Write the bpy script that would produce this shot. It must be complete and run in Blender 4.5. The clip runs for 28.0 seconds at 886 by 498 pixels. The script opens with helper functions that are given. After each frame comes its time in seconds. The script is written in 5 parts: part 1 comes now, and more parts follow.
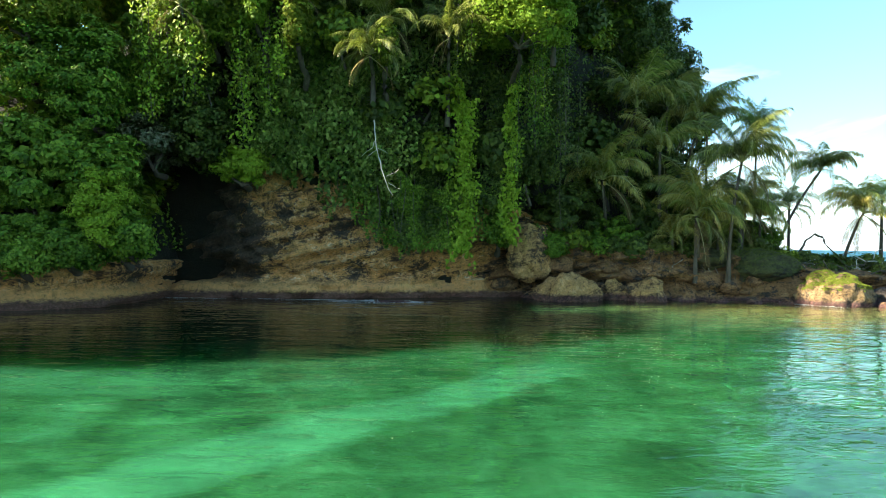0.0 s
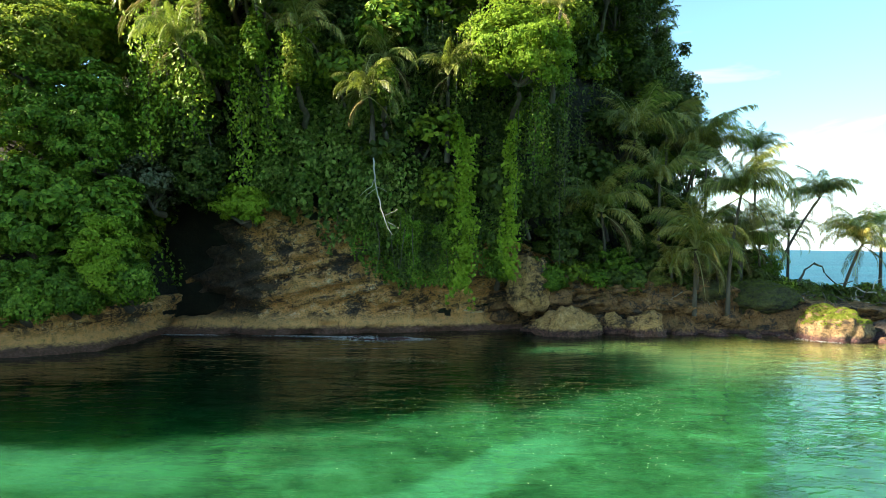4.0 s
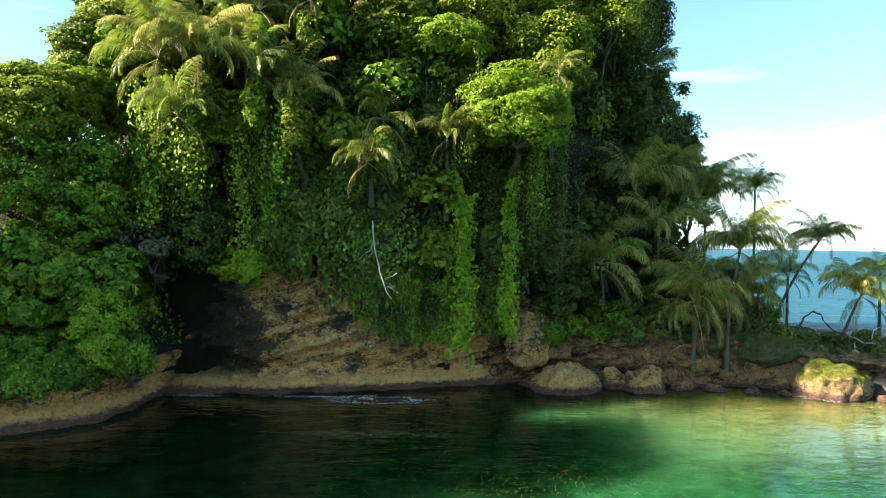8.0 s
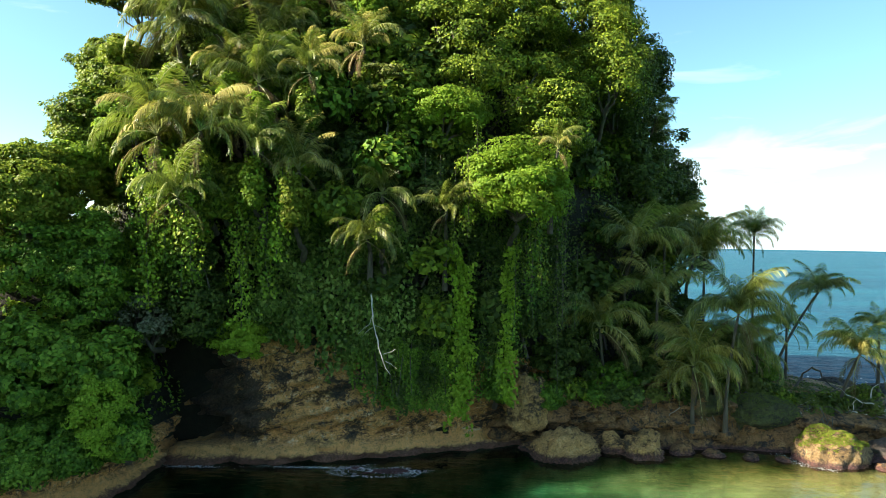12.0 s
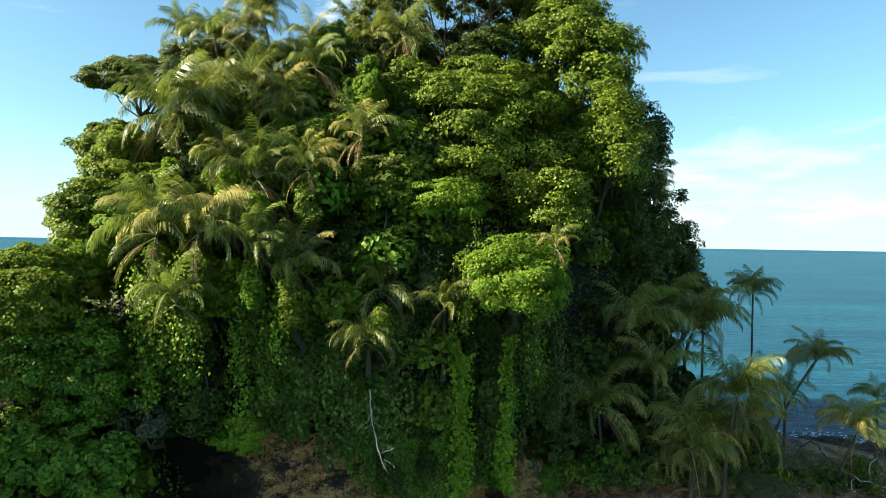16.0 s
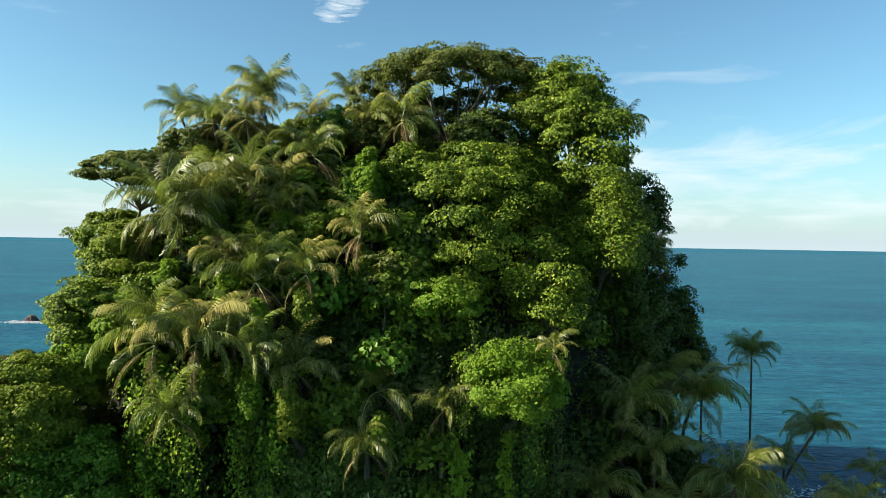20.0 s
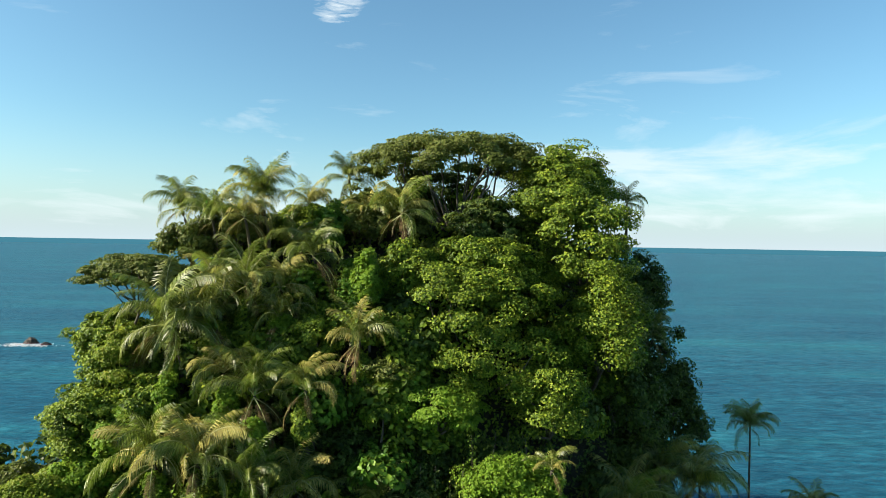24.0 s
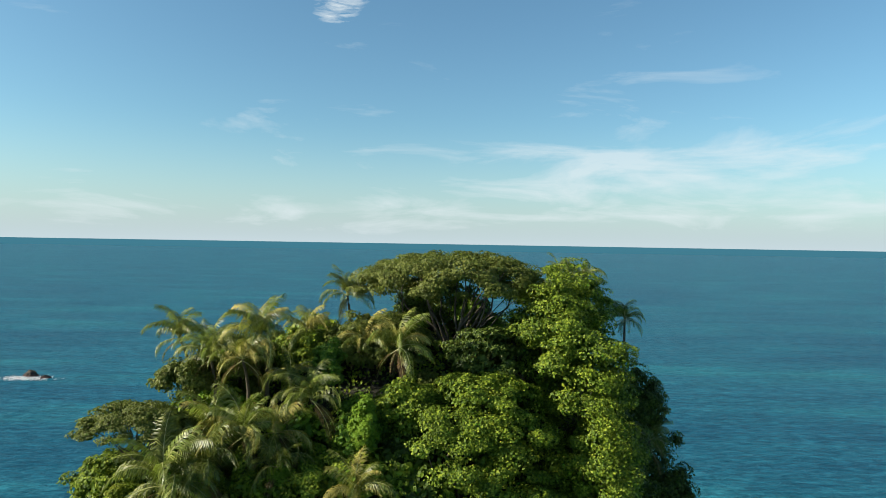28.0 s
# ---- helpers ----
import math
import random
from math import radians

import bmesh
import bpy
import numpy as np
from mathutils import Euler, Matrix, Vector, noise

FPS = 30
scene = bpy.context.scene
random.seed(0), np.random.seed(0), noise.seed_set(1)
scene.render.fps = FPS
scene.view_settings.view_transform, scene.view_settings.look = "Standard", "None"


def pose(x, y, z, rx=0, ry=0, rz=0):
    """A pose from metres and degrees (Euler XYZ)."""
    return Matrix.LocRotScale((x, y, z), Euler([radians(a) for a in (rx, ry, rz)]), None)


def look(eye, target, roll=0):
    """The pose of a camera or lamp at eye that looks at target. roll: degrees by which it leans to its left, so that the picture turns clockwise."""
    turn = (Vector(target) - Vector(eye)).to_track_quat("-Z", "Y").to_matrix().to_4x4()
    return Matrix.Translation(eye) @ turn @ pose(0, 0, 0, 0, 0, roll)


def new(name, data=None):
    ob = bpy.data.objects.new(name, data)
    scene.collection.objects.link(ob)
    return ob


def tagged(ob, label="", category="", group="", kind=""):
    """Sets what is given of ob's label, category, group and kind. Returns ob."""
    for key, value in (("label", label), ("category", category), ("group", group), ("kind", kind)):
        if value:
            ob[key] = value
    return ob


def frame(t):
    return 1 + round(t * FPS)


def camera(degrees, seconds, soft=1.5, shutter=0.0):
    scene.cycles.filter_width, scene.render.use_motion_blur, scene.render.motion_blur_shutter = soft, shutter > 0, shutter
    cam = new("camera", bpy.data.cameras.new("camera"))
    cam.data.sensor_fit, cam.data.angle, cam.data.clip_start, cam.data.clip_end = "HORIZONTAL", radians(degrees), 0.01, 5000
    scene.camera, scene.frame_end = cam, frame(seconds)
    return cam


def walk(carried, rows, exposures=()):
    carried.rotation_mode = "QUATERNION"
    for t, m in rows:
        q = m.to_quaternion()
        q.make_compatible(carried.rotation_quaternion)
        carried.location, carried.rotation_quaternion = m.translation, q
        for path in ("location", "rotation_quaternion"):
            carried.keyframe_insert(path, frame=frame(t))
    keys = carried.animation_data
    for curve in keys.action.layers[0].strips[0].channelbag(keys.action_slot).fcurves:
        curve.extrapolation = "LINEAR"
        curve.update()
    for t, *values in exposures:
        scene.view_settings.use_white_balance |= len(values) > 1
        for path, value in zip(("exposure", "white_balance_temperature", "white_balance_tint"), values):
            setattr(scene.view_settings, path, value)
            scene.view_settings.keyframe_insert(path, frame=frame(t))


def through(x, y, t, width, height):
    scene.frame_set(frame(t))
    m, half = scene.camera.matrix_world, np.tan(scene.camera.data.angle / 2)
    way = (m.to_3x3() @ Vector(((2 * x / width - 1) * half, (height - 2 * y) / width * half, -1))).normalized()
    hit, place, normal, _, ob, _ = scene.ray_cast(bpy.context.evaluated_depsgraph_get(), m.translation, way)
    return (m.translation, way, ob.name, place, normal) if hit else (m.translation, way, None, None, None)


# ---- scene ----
# The camera rises straight up beside the islet, looking level.
cam = camera(69.0, 28.0, 0.85)
HEIGHTS = [(0.0, 4.80), (0.5, 5.11), (1.0, 5.46), (1.5, 5.80), (2.0, 6.12), (2.5, 6.45), (3.0, 6.84), (3.5, 7.29), (5.5, 9.61), (6.0, 10.26), (6.5, 10.89), (7.0, 11.52), (7.5, 12.11), (8.0, 12.74), (8.5, 13.38), (9.0, 14.03), (9.5, 14.74), (10.0, 15.44), (10.5, 16.19), (11.0, 16.94), (11.5, 17.73), (12.0, 18.56), (12.5, 19.42), (14.5, 23.16), (15.0, 24.16), (15.5, 25.17), (16.0, 26.17), (16.5, 27.17), (17.0, 28.18), (17.5, 29.18), (18.0, 30.17), (18.5, 31.19), (19.0, 32.23), (19.5, 33.27), (20.0, 34.33), (20.5, 35.40), (21.0, 36.49), (21.5, 37.60), (23.5, 42.29), (24.0, 43.50), (24.5, 44.72), (25.0, 46.03), (25.5, 47.60), (26.0, 49.28), (26.5, 50.99), (27.0, 52.83), (27.5, 54.82), (28.0, 56.80)]
PITCH, LEAN = -0.50, 0.95
walk(cam, [(t, look((0, 0, z), (0, 100, z + 100 * math.tan(radians(PITCH))), LEAN)) for t, z in HEIGHTS],
     [(0.0, 2.32, 6750, 11), (3.0, 2.32, 7000, 11), (8.0, 2.28, 7000, 12), (12.0, 1.93, 6800, 11), (15.0, 1.60, 6800, 11), (17.0, 1.35, 6500, 10), (18.0, 1.05, 6500, 10), (19.0, 1.03, 6500, 10), (20.0, 1.16, 6500, 10), (21.0, 1.22, 6500, 10), (23.5, 1.23, 6500, 10), (24.0, 1.18, 6500, 10), (25.0, 1.0, 6500, 10), (28.0, 0.90, 6500, 10)])

# ---- light: a warm low sun from the left, a pale tropical sky ----
SUN_FROM = Vector((-1.0, -0.235, 0.585)).normalized()
world = bpy.data.worlds.new("sky")
scene.world = world
world.use_nodes = True
wn, wl = world.node_tree.nodes, world.node_tree.links
wn.clear()


def wnode(kind, **values):
    n = wn.new(kind)
    for k, v in values.items():
        n.inputs[k].default_value = v
    return n


def wmath(op, a, b=None, clamp=False):
    n = wn.new("ShaderNodeMath")
    n.operation, n.use_clamp = op, clamp
    for i, v in enumerate((a, b)):
        if v is None:
            continue
        if isinstance(v, (int, float)):
            n.inputs[i].default_value = v
        else:
            wl.new(v, n.inputs[i])
    return n.outputs[0]


def wmix(fac, a, b):
    n = wn.new("ShaderNodeMix")
    n.data_type = "RGBA"
    for i, v in ((0, fac), (6, a), (7, b)):
        if isinstance(v, (int, float)):
            n.inputs[i].default_value = v
        elif isinstance(v, tuple):
            n.inputs[i].default_value = v
        else:
            wl.new(v, n.inputs[i])
    return n.outputs[2]


sky = wn.new("ShaderNodeTexSky")
sky.sky_type, sky.sun_disc = "NISHITA", False
sky.sun_elevation = math.asin(SUN_FROM.z)
sky.sun_rotation = math.atan2(SUN_FROM.x, SUN_FROM.y)
sky.air_density, sky.dust_density, sky.ozone_density = 1.0, 1.0, 1.4
coord = wn.new("ShaderNodeTexCoord")
split = wn.new("ShaderNodeSeparateXYZ")
wl.new(coord.outputs["Generated"], split.inputs[0])
up = split.outputs["Z"]
# thin clouds: streaks stretched along the horizon, thicker low down
stretch = wn.new("ShaderNodeMapping")
stretch.inputs["Scale"].default_value = (2.8, 2.8, 13.0)
stretch.inputs["Location"].default_value = (0.35, 0.0, 0.2)
stretch.inputs["Rotation"].default_value = (0.0, 0.10, 0.0)
wl.new(coord.outputs["Generated"], stretch.inputs[0])
wisp = wnode("ShaderNodeTexNoise", Scale=1.7, Detail=7.0, Roughness=0.58, Distortion=0.5)
wl.new(stretch.outputs[0], wisp.inputs["Vector"])
# a loose bank of cloud low over the sea to the right, wisps elsewhere
rise = wmath("DIVIDE", wmath("SUBTRACT", up, 0.12), 0.085)
bank = wmath("POWER", 2.718, wmath("MULTIPLY", wmath("MULTIPLY", rise, rise), -1.0))
sideways = wmath("DIVIDE", wmath("SUBTRACT", split.outputs["X"], 0.30), 0.26)
bank = wmath("MULTIPLY", bank, wmath("POWER", 2.718, wmath("MULTIPLY", wmath("MULTIPLY", sideways, sideways), -1.0)))
low = wmath("SUBTRACT", 1.0, wmath("MULTIPLY", wmath("ABSOLUTE", wmath("SUBTRACT", up, 0.045)), 28.0), True)
bank = wmath("MAXIMUM", bank, wmath("MULTIPLY", low, 0.75))
gate = wmath("SUBTRACT", 0.63, wmath("MULTIPLY", bank, 0.30))
streak = wmath("MULTIPLY", wmath("SUBTRACT", wisp.outputs[0], gate), 4.5, True)
fade = wmath("SUBTRACT", 1.0, wmath("MULTIPLY", up, 1.9), True)
streak = wmath("MULTIPLY", streak, fade)
# one high wisp
wx = wmath("DIVIDE", wmath("ADD", split.outputs["X"], 0.150), 0.050)
wz = wmath("DIVIDE", wmath("SUBTRACT", up, wmath("ADD", 0.334, wmath("MULTIPLY", wx, 0.006))), 0.015)
fleece = wnode("ShaderNodeTexNoise", Scale=9.0, Detail=7.0, Roughness=0.62, Distortion=0.6)
wl.new(stretch.outputs[0], fleece.inputs["Vector"])
wz = wmath("ADD", wz, wmath("MULTIPLY", wmath("SUBTRACT", wisp.outputs[0], 0.5), 7.0))
puff = wmath("POWER", 2.718, wmath("MULTIPLY", wmath("ADD", wmath("MULTIPLY", wx, wx), wmath("MULTIPLY", wz, wz)), -1.0))
streak = wmath("MAXIMUM", streak, wmath("MULTIPLY", wmath("SUBTRACT", wmath("MULTIPLY", puff, wmath("MULTIPLY", fleece.outputs[0], 2.0)), 0.55, True), 1.9, True))
haze = wmath("POWER", wmath("SUBTRACT", 1.0, wmath("MULTIPLY", wmath("ABSOLUTE", up), 5.2), True), 2.0)
tint = wn.new("ShaderNodeMix")
tint.data_type, tint.blend_type = "RGBA", "MULTIPLY"
tint.inputs[0].default_value, tint.inputs[7].default_value = 1.0, (0.70, 1.0, 1.02, 1)
wl.new(sky.outputs[0], tint.inputs[6])
tone = wmix(haze, tint.outputs[2], (4.0, 4.85, 5.15, 1))
tone = wmix(wmath("MULTIPLY", streak, 0.8, True), tone, (5.5, 6.1, 6.3, 1))
below = wmath("LESS_THAN", up, -0.0012)
tone = wmix(below, tone, (0.38, 1.42, 1.95, 1))
back = wnode("ShaderNodeBackground", Strength=0.077)
wl.new(tone, back.inputs[0])
out = wn.new("ShaderNodeOutputWorld")
wl.new(back.outputs[0], out.inputs[0])

sun = new("sun", bpy.data.lights.new("sun", "SUN"))
sun.data.energy, sun.data.angle, sun.data.color = 5.3, radians(1.4), (1.0, 0.90, 0.74)
sun.matrix_world = look(SUN_FROM * 200, (0, 0, 0))


# ---- materials ----
def shader(name):
    m = bpy.data.materials.new(name)
    m.use_nodes = True
    nt = m.node_tree
    b = nt.nodes["Principled BSDF"]
    return m, nt, b


def link(nt, a, b):
    nt.links.new(a, b)


def noise_tex(nt, scale, detail=4.0, rough=0.55, where="Object", stretch=None, distort=0.0):
    tc = nt.nodes.new("ShaderNodeTexCoord")
    n = nt.nodes.new("ShaderNodeTexNoise")
    n.inputs["Scale"].default_value, n.inputs["Detail"].default_value = scale, detail
    n.inputs["Roughness"].default_value, n.inputs["Distortion"].default_value = rough, distort
    src = tc.outputs[where]
    if where == "World":
        src = nt.nodes.new("ShaderNodeNewGeometry").outputs["Position"]
    if stretch:
        mp = nt.nodes.new("ShaderNodeMapping")
        mp.inputs["Scale"].default_value = stretch
        link(nt, src, mp.inputs[0])
        src = mp.outputs[0]
    link(nt, src, n.inputs["Vector"])
    return n.outputs["Fac"]


def world_noise(nt, scale, detail=4.0, rough=0.55, stretch=(1, 1, 1), distort=0.0):
    geo = nt.nodes.new("ShaderNodeNewGeometry")
    mp = nt.nodes.new("ShaderNodeMapping")
    mp.inputs["Scale"].default_value = stretch
    n = nt.nodes.new("ShaderNodeTexNoise")
    n.inputs["Scale"].default_value, n.inputs["Detail"].default_value = scale, detail
    n.inputs["Roughness"].default_value, n.inputs["Distortion"].default_value = rough, distort
    link(nt, geo.outputs["Position"], mp.inputs[0])
    link(nt, mp.outputs[0], n.inputs["Vector"])
    return n.outputs["Fac"]


def ramp(nt, fac, stops):
    r = nt.nodes.new("ShaderNodeValToRGB")
    el = r.color_ramp.elements
    while len(el) < len(stops):
        el.new(0.5)
    for e, (p, c) in zip(el, stops):
        e.position, e.color = p, (*c, 1)
    link(nt, fac, r.inputs[0])
    return r.outputs[0]


def math_node(nt, op, a, b=None, clamp=False):
    n = nt.nodes.new("ShaderNodeMath")
    n.operation, n.use_clamp = op, clamp
    for i, v in enumerate((a, b)):
        if v is None:
            continue
        if isinstance(v, (int, float)):
            n.inputs[i].default_value = v
        else:
            link(nt, v, n.inputs[i])
    return n.outputs[0]


def mix_colour(nt, fac, a, b, blend="MIX"):
    n = nt.nodes.new("ShaderNodeMix")
    n.data_type, n.blend_type = "RGBA", blend
    for i, v in ((0, fac), (6, a), (7, b)):
        if isinstance(v, (int, float)):
            n.inputs[i].default_value = v
        elif isinstance(v, tuple):
            n.inputs[i].default_value = (*v, 1)
        else:
            link(nt, v, n.inputs[i])
    return n.outputs[2]


def bump(nt, b, height, strength=0.5, distance=0.05):
    n = nt.nodes.new("ShaderNodeBump")
    n.inputs["Strength"].default_value, n.inputs["Distance"].default_value = strength, distance
    link(nt, height, n.inputs["Height"])
    link(nt, n.outputs[0], b.inputs["Normal"])


def leaf_material(name, dark, mid, light, through=0.17, rough=0.48, patch=0.35, gloss=0.13):
    """Leaves: each its own shade, drifting from patch to patch, with light let through the blade."""
    m, nt, b = shader(name)
    geo = nt.nodes.new("ShaderNodeNewGeometry")
    drift = world_noise(nt, patch, 3.0)
    f = math_node(nt, "ADD", math_node(nt, "MULTIPLY", geo.outputs["Random Per Island"], 0.66), math_node(nt, "MULTIPLY", drift, 0.85))
    col = ramp(nt, math_node(nt, "SUBTRACT", f, 0.255, True), [(0.05, dark), (0.5, mid), (0.95, light)])
    link(nt, col, b.inputs["Base Color"])
    b.inputs["Roughness"].default_value = rough
    b.inputs["Specular IOR Level"].default_value = gloss
    tr = nt.nodes.new("ShaderNodeBsdfTranslucent")
    link(nt, mix_colour(nt, 0.6, col, (0.30, 0.42, 0.05), "MIX"), tr.inputs[0])
    mx = nt.nodes.new("ShaderNodeMixShader")
    mx.inputs[0].default_value = through
    link(nt, b.outputs[0], mx.inputs[1])
    link(nt, tr.outputs[0], mx.inputs[2])
    link(nt, mx.outputs[0], nt.nodes["Material Output"].inputs[0])
    return m


LEAF = {
    # "deep" is a darker mid green, with shade put into the leaf colour
    "deep": leaf_material("shade-darkened green leaves", (0.008, 0.019, 0.004), (0.042, 0.070, 0.012), (0.14, 0.185, 0.034), 0.13, 0.45),
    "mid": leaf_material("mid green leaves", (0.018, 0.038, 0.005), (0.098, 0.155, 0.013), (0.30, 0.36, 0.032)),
    "bright": leaf_material("fresh bright green leaves", (0.08, 0.15, 0.014), (0.15, 0.26, 0.022), (0.24, 0.35, 0.035), 0.42),
    "olive": leaf_material("olive green leaves", (0.050, 0.066, 0.014), (0.095, 0.115, 0.022), (0.16, 0.17, 0.035)),
    "ivy": leaf_material("ivy green leaves", (0.016, 0.052, 0.008), (0.078, 0.165, 0.016), (0.21, 0.32, 0.036), 0.25, 0.4),
    "broad": leaf_material("broad shade-darkened green leaves", (0.013, 0.036, 0.006), (0.095, 0.160, 0.022), (0.30, 0.38, 0.09), 0.18, 0.45, 0.35, 0.15),
    "lush": leaf_material("lush green leaves", (0.020, 0.055, 0.008), (0.105, 0.205, 0.018), (0.27, 0.38, 0.045), 0.18, 0.45),
    "fern": leaf_material("pale fresh green leaves", (0.10, 0.17, 0.012), (0.23, 0.36, 0.025), (0.38, 0.50, 0.05), 0.3),
    "yellow": leaf_material("yellow-green leaves", (0.07, 0.12, 0.012), (0.15, 0.21, 0.02), (0.30, 0.29, 0.04), 0.4),
    "grey": leaf_material("dull grey-green leaves", (0.030, 0.042, 0.020), (0.085, 0.10, 0.052), (0.20, 0.21, 0.13), 0.2),
    "frond": leaf_material("palm leaflets", (0.028, 0.038, 0.007), (0.115, 0.136, 0.022), (0.33, 0.35, 0.075), 0.22, 0.38, 0.8, 0.35),
    "fresh": leaf_material("fresh palm leaflets", (0.05, 0.075, 0.012), (0.16, 0.205, 0.032), (0.36, 0.38, 0.10), 0.26, 0.36, 0.8, 0.35),
    "straw": leaf_material("dry straw-coloured palm leaflets", (0.15, 0.11, 0.03), (0.32, 0.28, 0.07), (0.50, 0.44, 0.14), 0.25, 0.6, 0.8),
    "brown": leaf_material("dead brown palm leaflets", (0.05, 0.03, 0.012), (0.11, 0.07, 0.03), (0.19, 0.125, 0.055), 0.15, 0.7, 0.8),
    "grass": leaf_material("yellow-green grass", (0.08, 0.12, 0.02), (0.17, 0.215, 0.03), (0.30, 0.32, 0.05), 0.3, 0.6, 1.5),
}


def bark_material(name, dark, light, rings=0.0):
    m, nt, b = shader(name)
    n1 = noise_tex(nt, 3.0, 6.0, 0.6, stretch=(1, 1, 0.25))
    col = ramp(nt, n1, [(0.3, dark), (0.7, light)])
    link(nt, col, b.inputs["Base Color"])
    b.inputs["Roughness"].default_value = 0.85
    h = n1
    if rings:
        wv = nt.nodes.new("ShaderNodeTexWave")
        wv.bands_direction = "Z"
        wv.inputs["Scale"].default_value, wv.inputs["Distortion"].default_value = rings, 1.0
        tc = nt.nodes.new("ShaderNodeTexCoord")
        link(nt, tc.outputs["Object"], wv.inputs[0])
        h = math_node(nt, "ADD", n1, wv.outputs["Fac"])
    bump(nt, b, h, 0.6, 0.03)
    return m


BARK = bark_material("weathered grey-brown bark", (0.04, 0.032, 0.022), (0.13, 0.11, 0.08))
PALM_BARK = bark_material("ringed palm bark", (0.05, 0.04, 0.028), (0.14, 0.115, 0.08), 4.0)
PALE_WOOD = bark_material("bleached dead wood", (0.30, 0.27, 0.22), (0.55, 0.50, 0.42))


def rock_material(name, pale, tan, dark, foot=None, stain=0.5, weed=(0.45, 0.25), algae_shade=0.0):
    """Bedded limestone: beds rising to the right, pale crusts, black algae stains painted thicker as shade by the cave,
    a smooth tan foot, weed at the waterline.
    """
    m, nt, b = shader(name)
    geo = nt.nodes.new("ShaderNodeNewGeometry")
    sp = nt.nodes.new("ShaderNodeSeparateXYZ")
    link(nt, geo.outputs["Position"], sp.inputs[0])
    x, y, z = sp.outputs["X"], sp.outputs["Y"], sp.outputs["Z"]
    cx = nt.nodes.new("ShaderNodeCombineXYZ")
    warp = world_noise(nt, 0.5, 3.0)
    tilt = math_node(nt, "ADD", math_node(nt, "SUBTRACT", z, math_node(nt, "MULTIPLY", x, 0.25)), math_node(nt, "MULTIPLY", warp, 0.7))
    link(nt, math_node(nt, "MULTIPLY", x, 0.16), cx.inputs[0])
    link(nt, math_node(nt, "MULTIPLY", y, 0.16), cx.inputs[1])
    link(nt, math_node(nt, "MULTIPLY", tilt, 1.5), cx.inputs[2])
    bedn = nt.nodes.new("ShaderNodeTexNoise")
    bedn.inputs["Scale"].default_value, bedn.inputs["Detail"].default_value, bedn.inputs["Roughness"].default_value = 1.0, 8.0, 0.68
    link(nt, cx.outputs[0], bedn.inputs["Vector"])
    beds = bedn.outputs["Fac"]
    large = world_noise(nt, 0.30, 6.0, 0.62, distort=0.5)
    blot = world_noise(nt, 1.3, 9.0, 0.75, distort=0.3)
    grain = world_noise(nt, 5.0, 9.0, 0.78)
    pits = world_noise(nt, 2.6, 9.0, 0.78, (1, 1, 1.4), 0.3)
    streaks = world_noise(nt, 2.2, 6.0, 0.65, (1.0, 1.0, 0.14), 0.2)
    shade = tuple(c * 0.35 for c in dark)
    rich = tuple(c * 1.15 for c in tan)
    mixed = math_node(nt, "ADD", math_node(nt, "MULTIPLY", beds, 0.5), math_node(nt, "MULTIPLY", blot, 0.5))
    col = ramp(nt, mixed, [(0.36, shade), (0.43, dark), (0.485, tan), (0.55, rich), (0.63, pale)])
    crust = math_node(nt, "MULTIPLY", math_node(nt, "SUBTRACT", blot, 0.55, True), 10.0, True)
    col = mix_colour(nt, math_node(nt, "MULTIPLY", crust, 0.75), col, pale)
    # black algae spread further beside the cave, also painting in the shade there
    near_cave_shade = math_node(nt, "MULTIPLY", math_node(nt, "MULTIPLY", math_node(nt, "SUBTRACT", -12.6, x), 0.15, True), math_node(nt, "ADD", x, 22.3, True))
    large = math_node(nt, "ADD", large, math_node(nt, "MULTIPLY", near_cave_shade, algae_shade))
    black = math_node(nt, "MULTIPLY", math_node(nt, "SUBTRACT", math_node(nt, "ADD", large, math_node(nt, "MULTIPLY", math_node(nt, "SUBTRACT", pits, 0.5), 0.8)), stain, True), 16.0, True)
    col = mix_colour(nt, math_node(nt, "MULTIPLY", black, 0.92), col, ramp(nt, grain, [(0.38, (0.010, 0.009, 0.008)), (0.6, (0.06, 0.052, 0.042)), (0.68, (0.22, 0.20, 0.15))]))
    col = mix_colour(nt, math_node(nt, "MULTIPLY", math_node(nt, "SUBTRACT", streaks, 0.57, True), 7.0, True), col, (0.030, 0.024, 0.016))
    col = mix_colour(nt, math_node(nt, "MULTIPLY", math_node(nt, "SUBTRACT", 0.42, pits, True), 14.0, True), col, (0.020, 0.015, 0.010))
    col = mix_colour(nt, 0.6, col, ramp(nt, grain, [(0.38, (0.34, 0.30, 0.26)), (0.5, (0.95, 0.93, 0.9)), (0.62, (1.35, 1.3, 1.2))]), "MULTIPLY")
    moss = math_node(nt, "MULTIPLY", math_node(nt, "SUBTRACT", world_noise(nt, 0.9, 8.0, 0.75), 0.57, True), 8.0, True)
    col = mix_colour(nt, math_node(nt, "MULTIPLY", moss, 0.55), col, (0.15, 0.13, 0.035))
    edge = math_node(nt, "ADD", z, math_node(nt, "MULTIPLY", math_node(nt, "SUBTRACT", pits, 0.5), 1.1))
    if foot:
        smooth = math_node(nt, "SUBTRACT", 1.0, math_node(nt, "MULTIPLY", math_node(nt, "ADD", edge, -1.05), 1.6, True), True)
